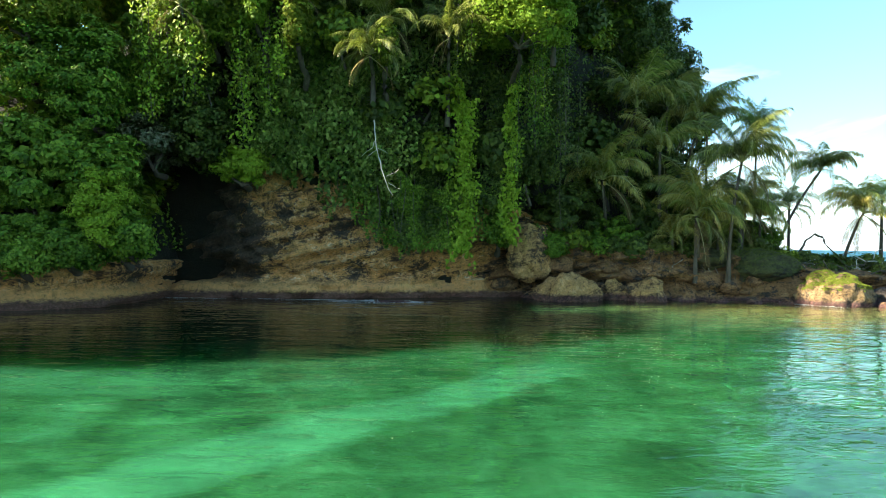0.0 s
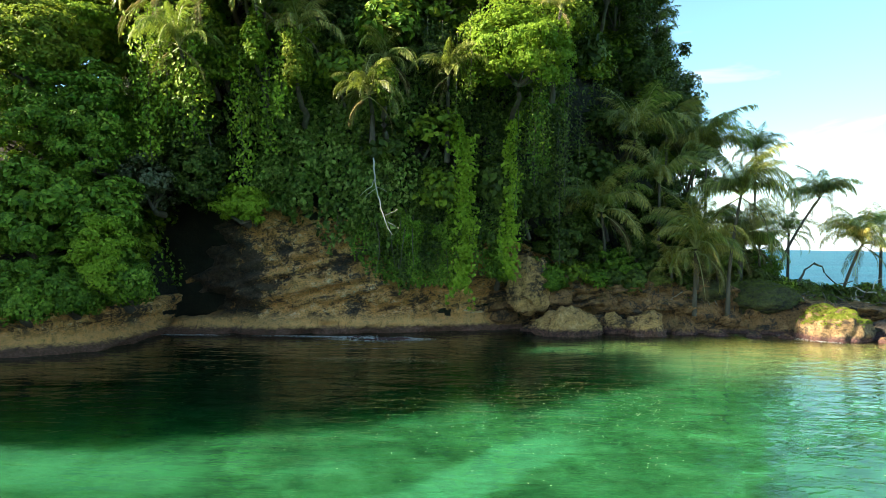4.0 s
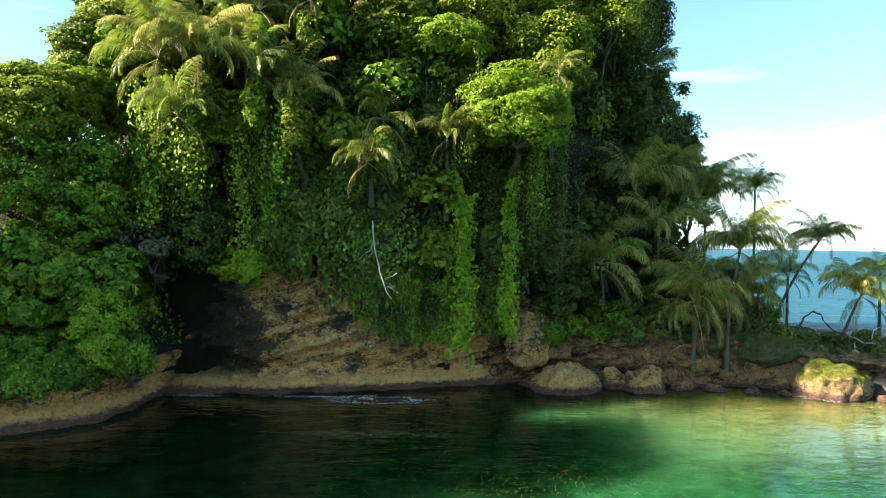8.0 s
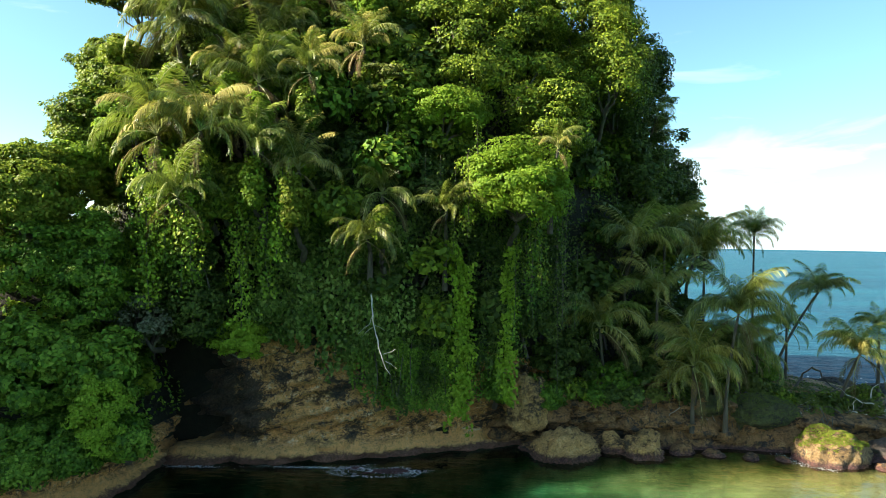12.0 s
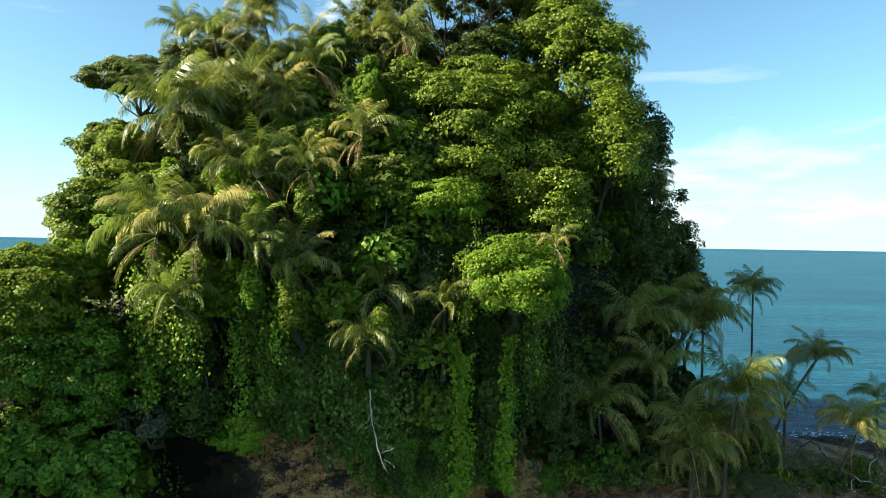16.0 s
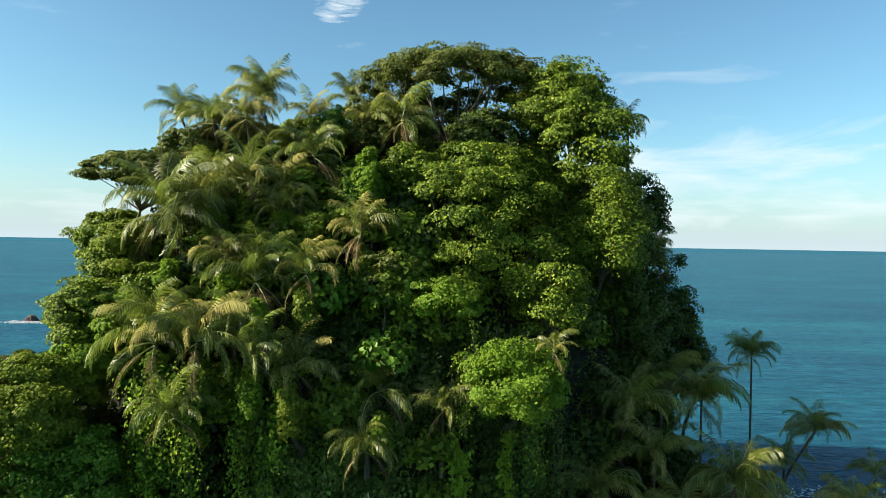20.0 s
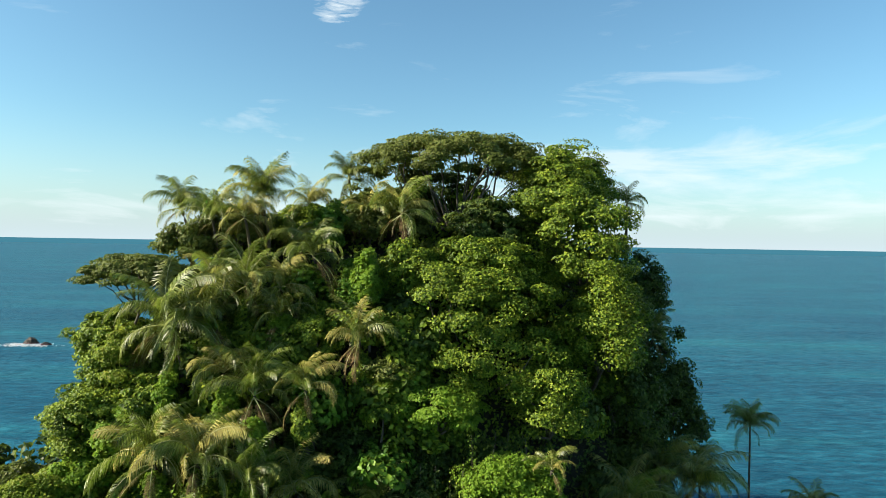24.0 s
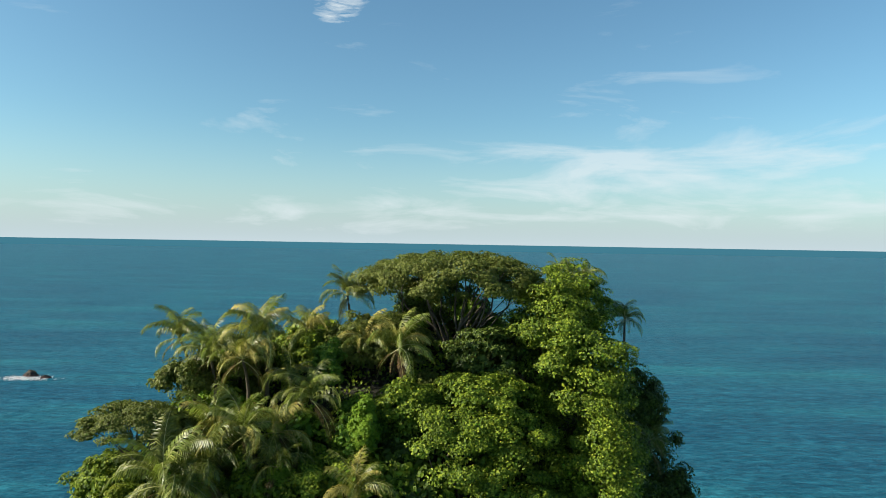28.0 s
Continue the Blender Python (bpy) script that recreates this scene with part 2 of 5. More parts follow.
        col = mix_colour(nt, math_node(nt, "MULTIPLY", smooth, 0.85), col, ramp(nt, world_noise(nt, 3.2, 8.0, 0.72, (1.0, 1.0, 0.16)), [(0.32, tuple(c * 0.35 for c in foot)), (0.46, foot), (0.7, tuple(c * 1.3 for c in foot))]))
    wet = math_node(nt, "SUBTRACT", 1.0, math_node(nt, "MULTIPLY", math_node(nt, "ADD", edge, -weed[0]), 1 / weed[1], True), True)
    col = mix_colour(nt, math_node(nt, "MULTIPLY", wet, 0.9), col, ramp(nt, grain, [(0.36, (0.020, 0.010, 0.010)), (0.52, (0.10, 0.042, 0.042)), (0.68, (0.27, 0.115, 0.10))]))
    link(nt, col, b.inputs["Base Color"])
    b.inputs["Roughness"].default_value = 0.85
    h = math_node(nt, "ADD", math_node(nt, "MULTIPLY", pits, 1.2), math_node(nt, "MULTIPLY", grain, 0.6))
    bump(nt, b, math_node(nt, "ADD", h, math_node(nt, "MULTIPLY", beds, 0.9)), 1.0, 0.32)
    return m


ROCK = rock_material("bedded tan limestone", (0.98, 0.78, 0.50), (0.76, 0.39, 0.13), (0.15, 0.080, 0.033), (0.84, 0.45, 0.16), 0.535, algae_shade=0.20)
BROWN_ROCK = rock_material("rounded brown limestone", (0.76, 0.50, 0.22), (0.56, 0.32, 0.115), (0.13, 0.075, 0.032), None, 0.62)
BANK = rock_material("brown earthy rock", (0.52, 0.31, 0.135), (0.31, 0.16, 0.060), (0.06, 0.034, 0.016), None, 0.54, (0.15, 0.25))
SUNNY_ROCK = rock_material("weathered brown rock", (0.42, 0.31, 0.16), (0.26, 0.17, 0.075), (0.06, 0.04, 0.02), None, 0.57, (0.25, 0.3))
BLACK_ROCK = rock_material("dark wet sea rock", (0.12, 0.10, 0.08), (0.07, 0.055, 0.045), (0.03, 0.025, 0.02))
REEF = rock_material("purple-brown weed-grown reef", (0.12, 0.06, 0.06), (0.06, 0.03, 0.032), (0.02, 0.012, 0.012), weed=(3.0, 0.3))
MOSSY = rock_material("moss-grown earth", (0.13, 0.14, 0.035), (0.07, 0.08, 0.02), (0.03, 0.03, 0.012), None, 0.62)


def soil_material():
    m, nt, b = shader("leaf-littered soil blackened as leaf-gap shade")
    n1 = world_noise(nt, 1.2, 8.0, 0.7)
    # soil colours taken almost to black, to act as shade between the leaves
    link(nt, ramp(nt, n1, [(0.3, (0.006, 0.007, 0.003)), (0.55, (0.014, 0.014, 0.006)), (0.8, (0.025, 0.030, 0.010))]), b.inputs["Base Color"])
    b.inputs["Roughness"].default_value = 0.95
    bump(nt, b, n1, 1.0, 0.3)
    return m


SOIL = soil_material()


def seabed_material():
    """Pale sand channels and a painted strip of sunlit water between dark weed beds, browner near the bank."""
    m, nt, b = shader("sand and weed seabed")
    geo = nt.nodes.new("ShaderNodeNewGeometry")
    sp = nt.nodes.new("ShaderNodeSeparateXYZ")
    link(nt, geo.outputs["Position"], sp.inputs[0])
    x, y = sp.outputs["X"], sp.outputs["Y"]
    wob = world_noise(nt, 0.16, 5.0, 0.6, distort=0.4)
    fine = world_noise(nt, 0.42, 7.0, 0.68, distort=0.5)
    wobble = math_node(nt, "MULTIPLY", math_node(nt, "SUBTRACT", wob, 0.5), 9.0)

    def channel(ax, ay, bx, by, half, lo, hi):
        """1 inside a band of that half width along the line a-b, soft at its edges and ends."""
        lx, ly = bx - ax, by - ay
        ln = math.hypot(lx, ly)
        d = math_node(nt, "ADD", math_node(nt, "MULTIPLY", math_node(nt, "SUBTRACT", x, ax), -ly / ln), math_node(nt, "MULTIPLY", math_node(nt, "SUBTRACT", y, ay), lx / ln))
        s = math_node(nt, "ADD", math_node(nt, "MULTIPLY", math_node(nt, "SUBTRACT", x, ax), lx / ln), math_node(nt, "MULTIPLY", math_node(nt, "SUBTRACT", y, ay), ly / ln))
        d = math_node(nt, "ABSOLUTE", math_node(nt, "ADD", d, math_node(nt, "MULTIPLY", wobble, 0.35)))
        across = math_node(nt, "SUBTRACT", 1.0, math_node(nt, "MULTIPLY", math_node(nt, "SUBTRACT", d, half * 0.75), 2.0 / half, True), True)
        ends = math_node(nt, "MULTIPLY", math_node(nt, "MULTIPLY", math_node(nt, "SUBTRACT", s, lo), 0.3, True), math_node(nt, "MULTIPLY", math_node(nt, "SUBTRACT", hi, s), 0.3, True))
        return math_node(nt, "MULTIPLY", across, ends)

    # the weaker second band paints the sunlit strip at the shadow edge
    sand = math_node(nt, "MAXIMUM", channel(-7.7, 14.2, 5.0, 28.7, 1.25, -18, 22), math_node(nt, "MULTIPLY", channel(-24, 23.4, -8, 24.6, 1.8, -30, 16), 0.6))
    sand = math_node(nt, "MAXIMUM", sand, channel(12, 44, 40, 50, 5.0, -3, 40))
    sand = math_node(nt, "MAXIMUM", sand, math_node(nt, "MULTIPLY", math_node(nt, "SUBTRACT", wob, 0.55, True), 4.0, True))
    ground = ramp(nt, fine, [(0.34, (0.07, 0.08, 0.03)), (0.5, (0.17, 0.18, 0.075)), (0.68, (0.32, 0.30, 0.15))])
    pale = ramp(nt, fine, [(0.3, (0.50, 0.50, 0.32)), (0.7, (0.70, 0.66, 0.46))])
    col = mix_colour(nt, math_node(nt, "MULTIPLY", sand, 0.38), ground, pale)
    link(nt, col, b.inputs["Base Color"])
    b.inputs["Roughness"].default_value = 0.9
    # the cloudy water over the bed spreads the light that reaches it
    b.subsurface_method = "BURLEY"
    b.inputs["Subsurface Weight"].default_value, b.inputs["Subsurface Scale"].default_value = 1.0, 8.0
    b.inputs["Subsurface Radius"].default_value = (0.6, 1.0, 0.9)
    return m


def water_material():
    """Clear green water over the shallows, opaque blue where it is deep."""
    m, nt, b = shader("sea water")
    geo = nt.nodes.new("ShaderNodeNewGeometry")
    sp = nt.nodes.new("ShaderNodeSeparateXYZ")
    link(nt, geo.outputs["Position"], sp.inputs[0])
    x, y = sp.outputs["X"], sp.outputs["Y"]
    far = math_node(nt, "MULTIPLY", math_node(nt, "SUBTRACT", y, 60.0), 0.12, True)
    shoal = math_node(nt, "MULTIPLY", math_node(nt, "MULTIPLY", math_node(nt, "SUBTRACT", x, 8.0), 0.05, True), math_node(nt, "MULTIPLY", math_node(nt, "SUBTRACT", y, 34.0), 0.06, True))
    broad = world_noise(nt, 0.012, 4.0, 0.6, (0.5, 1.6, 1))
    deep = ramp(nt, broad, [(0.35, (0.010, 0.067, 0.114)), (0.52, (0.013, 0.089, 0.137)), (0.68, (0.018, 0.120, 0.156))])
    # light and dark sides of waves, painted into the open-sea colour
    chop_shading = world_noise(nt, 0.50, 9.0, 0.82, (0.36, 1.0, 1), 0.3)
    roller_shading = world_noise(nt, 0.055, 7.0, 0.72, (0.35, 1.9, 1), 0.5)
    deep = mix_colour(nt, 0.55, deep, ramp(nt, roller_shading, [(0.36, (0.55, 0.62, 0.68)), (0.5, (0.95, 0.97, 0.97)), (0.64, (1.5, 1.4, 1.32))]), "MULTIPLY")
    deep = mix_colour(nt, 0.95, deep, ramp(nt, chop_shading, [(0.36, (0.30, 0.38, 0.45)), (0.5, (0.85, 0.9, 0.9)), (0.64, (1.7, 1.6, 1.5))]), "MULTIPLY")
    shallow = mix_colour(nt, shoal, (0.003, 0.108, 0.068), (0.085, 0.108, 0.040))
    link(nt, mix_colour(nt, far, shallow, deep), b.inputs["Base Color"])
    link(nt, math_node(nt, "ADD", math_node(nt, "MULTIPLY", far, 0.33), 0.02), b.inputs["Roughness"])
    b.inputs["IOR"].default_value = 1.26
    link(nt, math_node(nt, "SUBTRACT", 0.5, math_node(nt, "MULTIPLY", far, 0.47)), b.inputs["Specular IOR Level"])
    link(nt, math_node(nt, "SUBTRACT", 1.0, far), b.inputs["Transmission Weight"])
    ripple = world_noise(nt, 1.1, 3.0, 0.5, (0.45, 1.0, 1), 0.3)
    swell = world_noise(nt, 0.22, 3.0, 0.5, (0.4, 1.0, 1))
    open_sea = world_noise(nt, 0.35, 5.0, 0.65, (0.5, 1.0, 1), 0.6)
    waves = math_node(nt, "ADD", math_node(nt, "MULTIPLY", ripple, 0.22), math_node(nt, "MULTIPLY", swell, 0.45))
    bump(nt, b, math_node(nt, "ADD", waves, math_node(nt, "MULTIPLY", math_node(nt, "MULTIPLY", open_sea, far), 3.0)), 0.5, 0.6)
    return m


SEABED, WATER = seabed_material(), water_material()


def plain_material(name, dark, light, rough=0.7, scale=4.0):
    m, nt, b = shader(name)
    link(nt, ramp(nt, world_noise(nt, scale, 4.0), [(0.3, dark), (0.7, light)]), b.inputs["Base Color"])
    b.inputs["Roughness"].default_value = rough
    return m


FOAM = plain_material("white sea foam", (0.55, 0.60, 0.60), (0.85, 0.88, 0.88), 0.6, 8.0)
DEBRIS = plain_material("floating yellowed leaves", (0.30, 0.26, 0.08), (0.62, 0.58, 0.30), 0.6, 3.0)
NUT = plain_material("yellow-green coconuts", (0.20, 0.22, 0.04), (0.45, 0.30, 0.06), 0.5, 3.0)
RIB = plain_material("pale yellow-green palm rib", (0.18, 0.20, 0.05), (0.38, 0.38, 0.14), 0.5, 1.0)
# ---- mesh helpers ----
def from_arrays(name, verts, faces, material, smooth=False):
    """A mesh from vertex and face arrays; faces are rows of three or four indices."""
    me = bpy.data.meshes.new(name)
    verts, faces = np.asarray(verts, np.float32), np.asarray(faces, np.int32)
    k = faces.shape[1]
    me.vertices.add(len(verts))
    me.vertices.foreach_set("co", verts.ravel())
    me.loops.add(faces.size)
    me.loops.foreach_set("vertex_index", faces.ravel())
    me.polygons.add(len(faces))
    me.polygons.foreach_set("loop_start", np.arange(0, faces.size, k, dtype=np.int32))
    me.update(calc_edges=True)
    if smooth:
        me.polygons.foreach_set("use_smooth", np.ones(len(faces), bool))
    me.materials.append(material)
    return me


def place(name, mesh, parent=None, label="", at=None):
    ob = new(name, mesh)
    ob.parent = parent
    if at is not None:
        ob.matrix_basis = at
    if label:
        tagged(ob, label)
    return ob


def unit(v):
    return v / np.maximum(np.linalg.norm(v, axis=-1, keepdims=True), 1e-9)


def leaves(name, pos, normal, length, width, material, rng, droop=0.35, aim=None):
    """Many leaves as one mesh: each a blade of two halves folded along its midrib, lying across its normal."""
    n = len(pos)
    normal = unit(normal)
    way = rng.normal(size=(n, 3)) if aim is None else aim + rng.normal(size=(n, 3)) * 0.45
    way = unit(way - normal * np.sum(way * normal, axis=1, keepdims=True))
    way[:, 2] -= droop
    way = unit(way)
    side = unit(np.cross(normal, way))
    lift = np.cross(way, side)
    ln = (length * rng.uniform(0.6, 1.25, n))[:, None]
    wd = (width * rng.uniform(0.7, 1.2, n))[:, None]
    base, tip = pos - way * ln * 0.5, pos + way * ln * 0.5 - lift * ln * 0.10
    mid = pos - way * ln * 0.05 + lift * wd * 0.18
    verts = np.stack([base, mid + side * wd * 0.5, tip, mid - side * wd * 0.5], 1).reshape(-1, 3)
    i = np.arange(n, dtype=np.int32)[:, None] * 4
    faces = np.concatenate([i + [0, 1, 2], i + [0, 2, 3]], 1).reshape(-1, 3)
    return from_arrays(name, verts, faces, material)


def tube(path, radii, sides=7):
    """Vertices and faces of a round limb along a path of points."""
    path = [Vector(p) for p in path]
    verts, faces = [], []
    for k, p in enumerate(path):
        d = (path[min(k + 1, len(path) - 1)] - path[max(k - 1, 0)]).normalized()
        a = d.orthogonal().normalized()
        b = d.cross(a)
        for s in range(sides):
            t = 2 * math.pi * s / sides
            verts.append(p + (a * math.cos(t) + b * math.sin(t)) * radii[k])
    for k in range(len(path) - 1):
        for s in range(sides):
            q = (s + 1) % sides
            faces.append((k * sides + s, k * sides + q, (k + 1) * sides + q, (k + 1) * sides + s))
    return [tuple(v) for v in verts], faces


def limb_mesh(name, path, radii, material, sides=7):
    v, f = tube(path, radii, sides)
    return from_arrays(name, v, f, material, True)


def bent(a, b, rng, steps=6, sway=0.12):
    """A crooked path from a to b."""
    a, b = np.array(a, float), np.array(b, float)
    ln = np.linalg.norm(b - a)
    off = np.cumsum(rng.normal(size=(steps + 1, 3)) * sway * ln / steps, axis=0)
    u = np.linspace(0, 1, steps + 1)[:, None]
    return a + (b - a) * u + off * np.sin(np.pi * u)


# ---- the lie of the land ----
def contour(levels, z):
    """Left, right, front and back of a hill at a height, from rows of (z, left, right, front, back)."""
    zs = [r[0] for r in levels]
    return [float(np.interp(z, zs, [r[k] for r in levels])) for k in (1, 2, 3, 4)]


HILL = [(-4, -44, 36, 57.5, 106), (6, -43, 30, 56.5, 104), (12, -40, 27, 54, 102), (22, -34, 24.5, 53.5, 100), (30, -31, 21.5, 55.5, 98),
        (36, -28, 18.5, 60, 95), (41, -24, 15, 65.5, 91), (44.5, -18, 13, 71, 87), (46, -10, 9, 75, 83), (46.6, -3, 4, 78, 80)]
BLUFF = [(-4, -66, -23.6, 44.6, 84), (2, -66, -23.6, 44.2, 84), (3.2, -66, -23.4, 44.0, 84), (8, -63, -25, 45.5, 80), (14, -58, -27, 48, 76), (18, -52, -30, 51, 72), (20, -46, -34, 55, 66)]
SPIT = [(-4, -4, 66, 56.5, 89), (0.5, 0, 60, 59.3, 86.5), (2.6, 4, 46, 60.5, 85), (4.2, 8, 37, 63, 83), (5.5, 12, 34, 68, 80), (6.5, 18, 31, 72, 76)]


def hill_point(levels, z, turn, power=3.2):
    l, r, f, b = contour(levels, z)
    c, s = math.cos(turn), math.sin(turn)
    if s < 0 < c and levels is HILL:
        power = 1.35
    px, py = math.copysign(abs(c) ** (2 / power), c), math.copysign(abs(s) ** (2 / power), s)
    return Vector(((l + r) / 2 + px * (r - l) / 2, (f + b) / 2 + py * (b - f) / 2, z))


# unseen land left of the view, added and shaped to shade cliff and water
SHADE_HEADLAND = [(-4, -97, -49, 7, 52), (12, -94, -49.5, 13, 47), (22, -90, -50, 18.5, 42), (30, -86, -51, 22, 36), (36, -82, -54, 23.5, 33), (41, -76, -58, 25, 30)]


def hill_skin(levels, z, turn, rough=1.2, power=3.2, seed=0.0):
    """A point of a hill's rough surface and its outward direction."""
    p = hill_point(levels, z, turn, power)
    q = p * 0.16 + Vector((seed, seed, seed))
    n = noise.fractal(q, 0.8, 2.1, 4)
    m = Vector((levels[0][1] + levels[0][2], levels[0][3] + levels[0][4], 0)) / 2
    d = Vector((p.x - m.x, p.y - m.y, 0)).normalized()
    return p + d * n * rough + Vector((0, 0, noise.noise(q * 2) * rough * 0.4)), d


def hill_mesh(name, levels, material, rough=1.2, around=150, up=46, power=3.2, seed=0.0):
    z0, z1 = levels[0][0], levels[-1][0]
    verts, faces = [], []
    for i in range(up + 1):
        z = z0 + (z1 - z0) * i / up
        for k in range(around):
            verts.append(tuple(hill_skin(levels, z, 2 * math.pi * k / around, rough, power, seed)[0]))
    for i in range(up):
        for k in range(around):
            j = (k + 1) % around
            faces.append((i * around + k, i * around + j, (i + 1) * around + j, (i + 1) * around + k))
    top = len(verts)
    l, r, f, b = contour(levels, z1)
    verts.append(((l + r) / 2, (f + b) / 2, z1 + 0.3))
    for k in range(around):
        j = (k + 1) % around
        faces.append((up * around + k, up * around + j, top, top))
    tri = [fc[:3] for fc in faces[-around:]]
    me = bpy.data.meshes.new(name)
    me.from_pydata(verts, [], faces[:-around] + tri)
    me.polygons.foreach_set("use_smooth", np.ones(len(me.polygons), bool))
    me.materials.append(material)
    return me


tagged(place("ground_hill", hill_mesh("ground_hill", HILL, SOIL)), "steep soil of the forested rock islet, blackened as shade between leaves", "hill", kind="structure")
tagged(place("ground_bluff", hill_mesh("ground_bluff", BLUFF, SOIL, 0.7, 110, 30, 3.6, 7.0)), "low bluff of shade-blackened soil beside the cove", "hill", kind="structure")
tagged(place("ground_spit", hill_mesh("ground_spit", SPIT, BANK, 0.9, 160, 26, 3.0, 3.0)), "low brown earth spit below the palms", "bank", kind="structure")

# out-of-view sun blocker
tagged(place("ground_shade_headland", hill_mesh("ground_shade_headland", SHADE_HEADLAND, SOIL, 3.5, 90, 24, 3.2, 13.0)), "unseen wooded headland added to shade the cove", "hill", kind="structure")


# ---- sea ----
def sheet(name, xs, ys, zf, material):
    verts = [(x, y, zf(x, y)) for y in ys for x in xs]
    w = len(xs)
    faces = [(j * w + i, j * w + i + 1, (j + 1) * w + i + 1, (j + 1) * w + i) for j in range(len(ys) - 1) for i in range(w - 1)]
    return from_arrays(name, verts, faces, material, True)


def spread(*pieces):
    return sorted(set(round(float(v), 3) for p in pieces for v in np.linspace(*p)))


water = place("water", sheet("water", spread((-4900, -200, 12), (-200, 200, 60), (200, 4900, 12)), spread((-900, -60, 6), (-60, 200, 50), (200, 4900, 24)),
                             lambda x, y: 0.0, WATER))
water.visible_shadow = False
tagged(water, "clear green shallows deepening to open blue sea", "sea", kind="structure")


def bed_depth(x, y):
    d = -2.4 - 1.0 * noise.noise(Vector((x * 0.05, y * 0.05, 0)))
    shoal = max(0, min(1, (x - 6) / 18)) * max(0, min(1, (y - 34) / 14))
    d += 1.6 * shoal
    d -= 2.5 * max(0, min(1, (y - 30) / 12)) * max(0, min(1, (8 - x) / 8))
    if abs(x) > 160 or y > 140 or y < -80:
        d = -14
    return min(d, -0.35)


bed = place("ground_seabed", sheet("seabed", spread((-4900, -200, 6), (-200, 200, 120), (200, 4900, 6)), spread((-900, -100, 4), (-100, 160, 90), (160, 4900, 6)), bed_depth, SEABED))
tagged(bed, "seabed of pale sand channels between green weed beds", "seabed", kind="structure")
# ---- cliffs ----
def shoreline(points, step=0.25):
    """A smooth line through plan points, as evenly spaced samples."""
    p = np.array(points, float)
    d = np.r_[0, np.cumsum(np.linalg.norm(np.diff(p, axis=0), axis=1))]
    s = np.arange(0, d[-1], step)
    x, y = np.interp(s, d, p[:, 0]), np.interp(s, d, p[:, 1])
    k = np.ones(9) / 9
    xp, yp = np.pad(x, 4, "edge"), np.pad(y, 4, "edge")
    return np.c_[np.convolve(xp, k, "valid"), np.convolve(yp, k, "valid")]


def cliff_mesh(name, points, top, material, profile, rough=0.5, depth=3.5, up=56, seed=0.0):
    """A rock face along a shoreline: profile(z, x) sets it back (+) or out (-), beds step it, and a cap runs back from its edge."""
    line = shoreline(points)
    tan = np.gradient(line, axis=0)
    tan /= np.linalg.norm(tan, axis=1, keepdims=True)
    inward = np.c_[-tan[:, 1], tan[:, 0]]
    verts, n = [], len(line)
    for i in range(up + 4):
        for k in range(n):
            x, y = line[k]
            zt = top(x)
            f = min(i / up, 1.0)
            z = -2.5 + (zt + 2.5) * f
            q = Vector((x * 0.30 + seed, y * 0.30, z * 0.75))
            tilt = z - 0.25 * x
            bed = noise.noise(Vector((x * 0.05, y * 0.05 + seed, tilt * 2.3)))
            back = profile(z, x) + rough * 1.2 * noise.fractal(q, 0.8, 2.2, 6) + 0.34 * math.copysign(abs(bed) ** 0.6, bed)
            ledge = tilt * 0.62 + 0.9 * noise.noise(Vector((x * 0.12, seed, tilt * 0.2)))
            back += 0.36 * ((ledge % 1.0) ** 2 - 0.33) * max(0.15, min(1.0, 0.6 + 1.6 * noise.noise(Vector((x * 0.25 + 7, tilt * 0.4, seed))))) * min(1.0, max(0.0, (z - 0.6) * 0.7))
            cell = noise.cell(Vector((x * 0.7 + noise.noise(q) * 1.2, tilt * 1.1 + noise.noise(q * 1.7) * 0.8, seed)))
            back += 0.30 * noise.noise(q * 4.3) + 0.16 * noise.noise(q * 9.1) + 0.26 * cell - 0.35 * (noise.ridged_multi_fractal(q * 1.4, 0.9, 2.1, 4, 1.0, 2.0) - 1.0) * rough
            if z < 1.4:
                back += 0.10 * abs(math.sin(x * 5.5 + 2 * noise.noise(q))) * max(0.0, min(1.0, z + 0.4))
            if i > up:
                back += depth * (i - up) / 3
                z += 0.25 * (i - up) + 0.3 * noise.noise(q * 2)
            verts.append((x + inward[k][0] * back, y + inward[k][1] * back, z))
    faces = [(i * n + k, i * n + k + 1, (i + 1) * n + k + 1, (i + 1) * n + k) for i in range(up + 3) for k in range(n - 1)]
    return from_arrays(name, verts, faces, material, True)


def bump_at(v, centre, half):
    return math.exp(-((v - centre) / half) ** 2)


def notch(z, x):
    """A tidal notch: a tan foot, a dark undercut above it and a rough brow."""
    return 0.2 - 0.7 * bump_at(z, 0.3, 0.9) + 0.75 * bump_at(z, 2.1, 0.9) - 0.35 * bump_at(z, 4.5, 1.6) + 0.10 * max(0, z - 6)


COVE = [(-25, 58.0), (-22, 57.4), (-19.8, 56.0), (-18.2, 54.6), (-16, 53.8), (-12, 54.0), (-4, 56.0), (2, 58.0), (7, 60.2), (12, 60.5)]
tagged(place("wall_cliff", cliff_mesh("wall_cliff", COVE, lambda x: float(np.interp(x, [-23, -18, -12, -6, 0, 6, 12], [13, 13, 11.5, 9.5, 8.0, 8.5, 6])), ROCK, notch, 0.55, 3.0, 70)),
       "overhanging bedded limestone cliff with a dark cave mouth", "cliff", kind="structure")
HEAD = [(-70, 30), (-50, 33), (-38, 36.5), (-31, 39.6), (-28, 41.3), (-24.8, 43.8), (-23.4, 45.4), (-22.7, 48), (-22.9, 53), (-23.6, 60)]
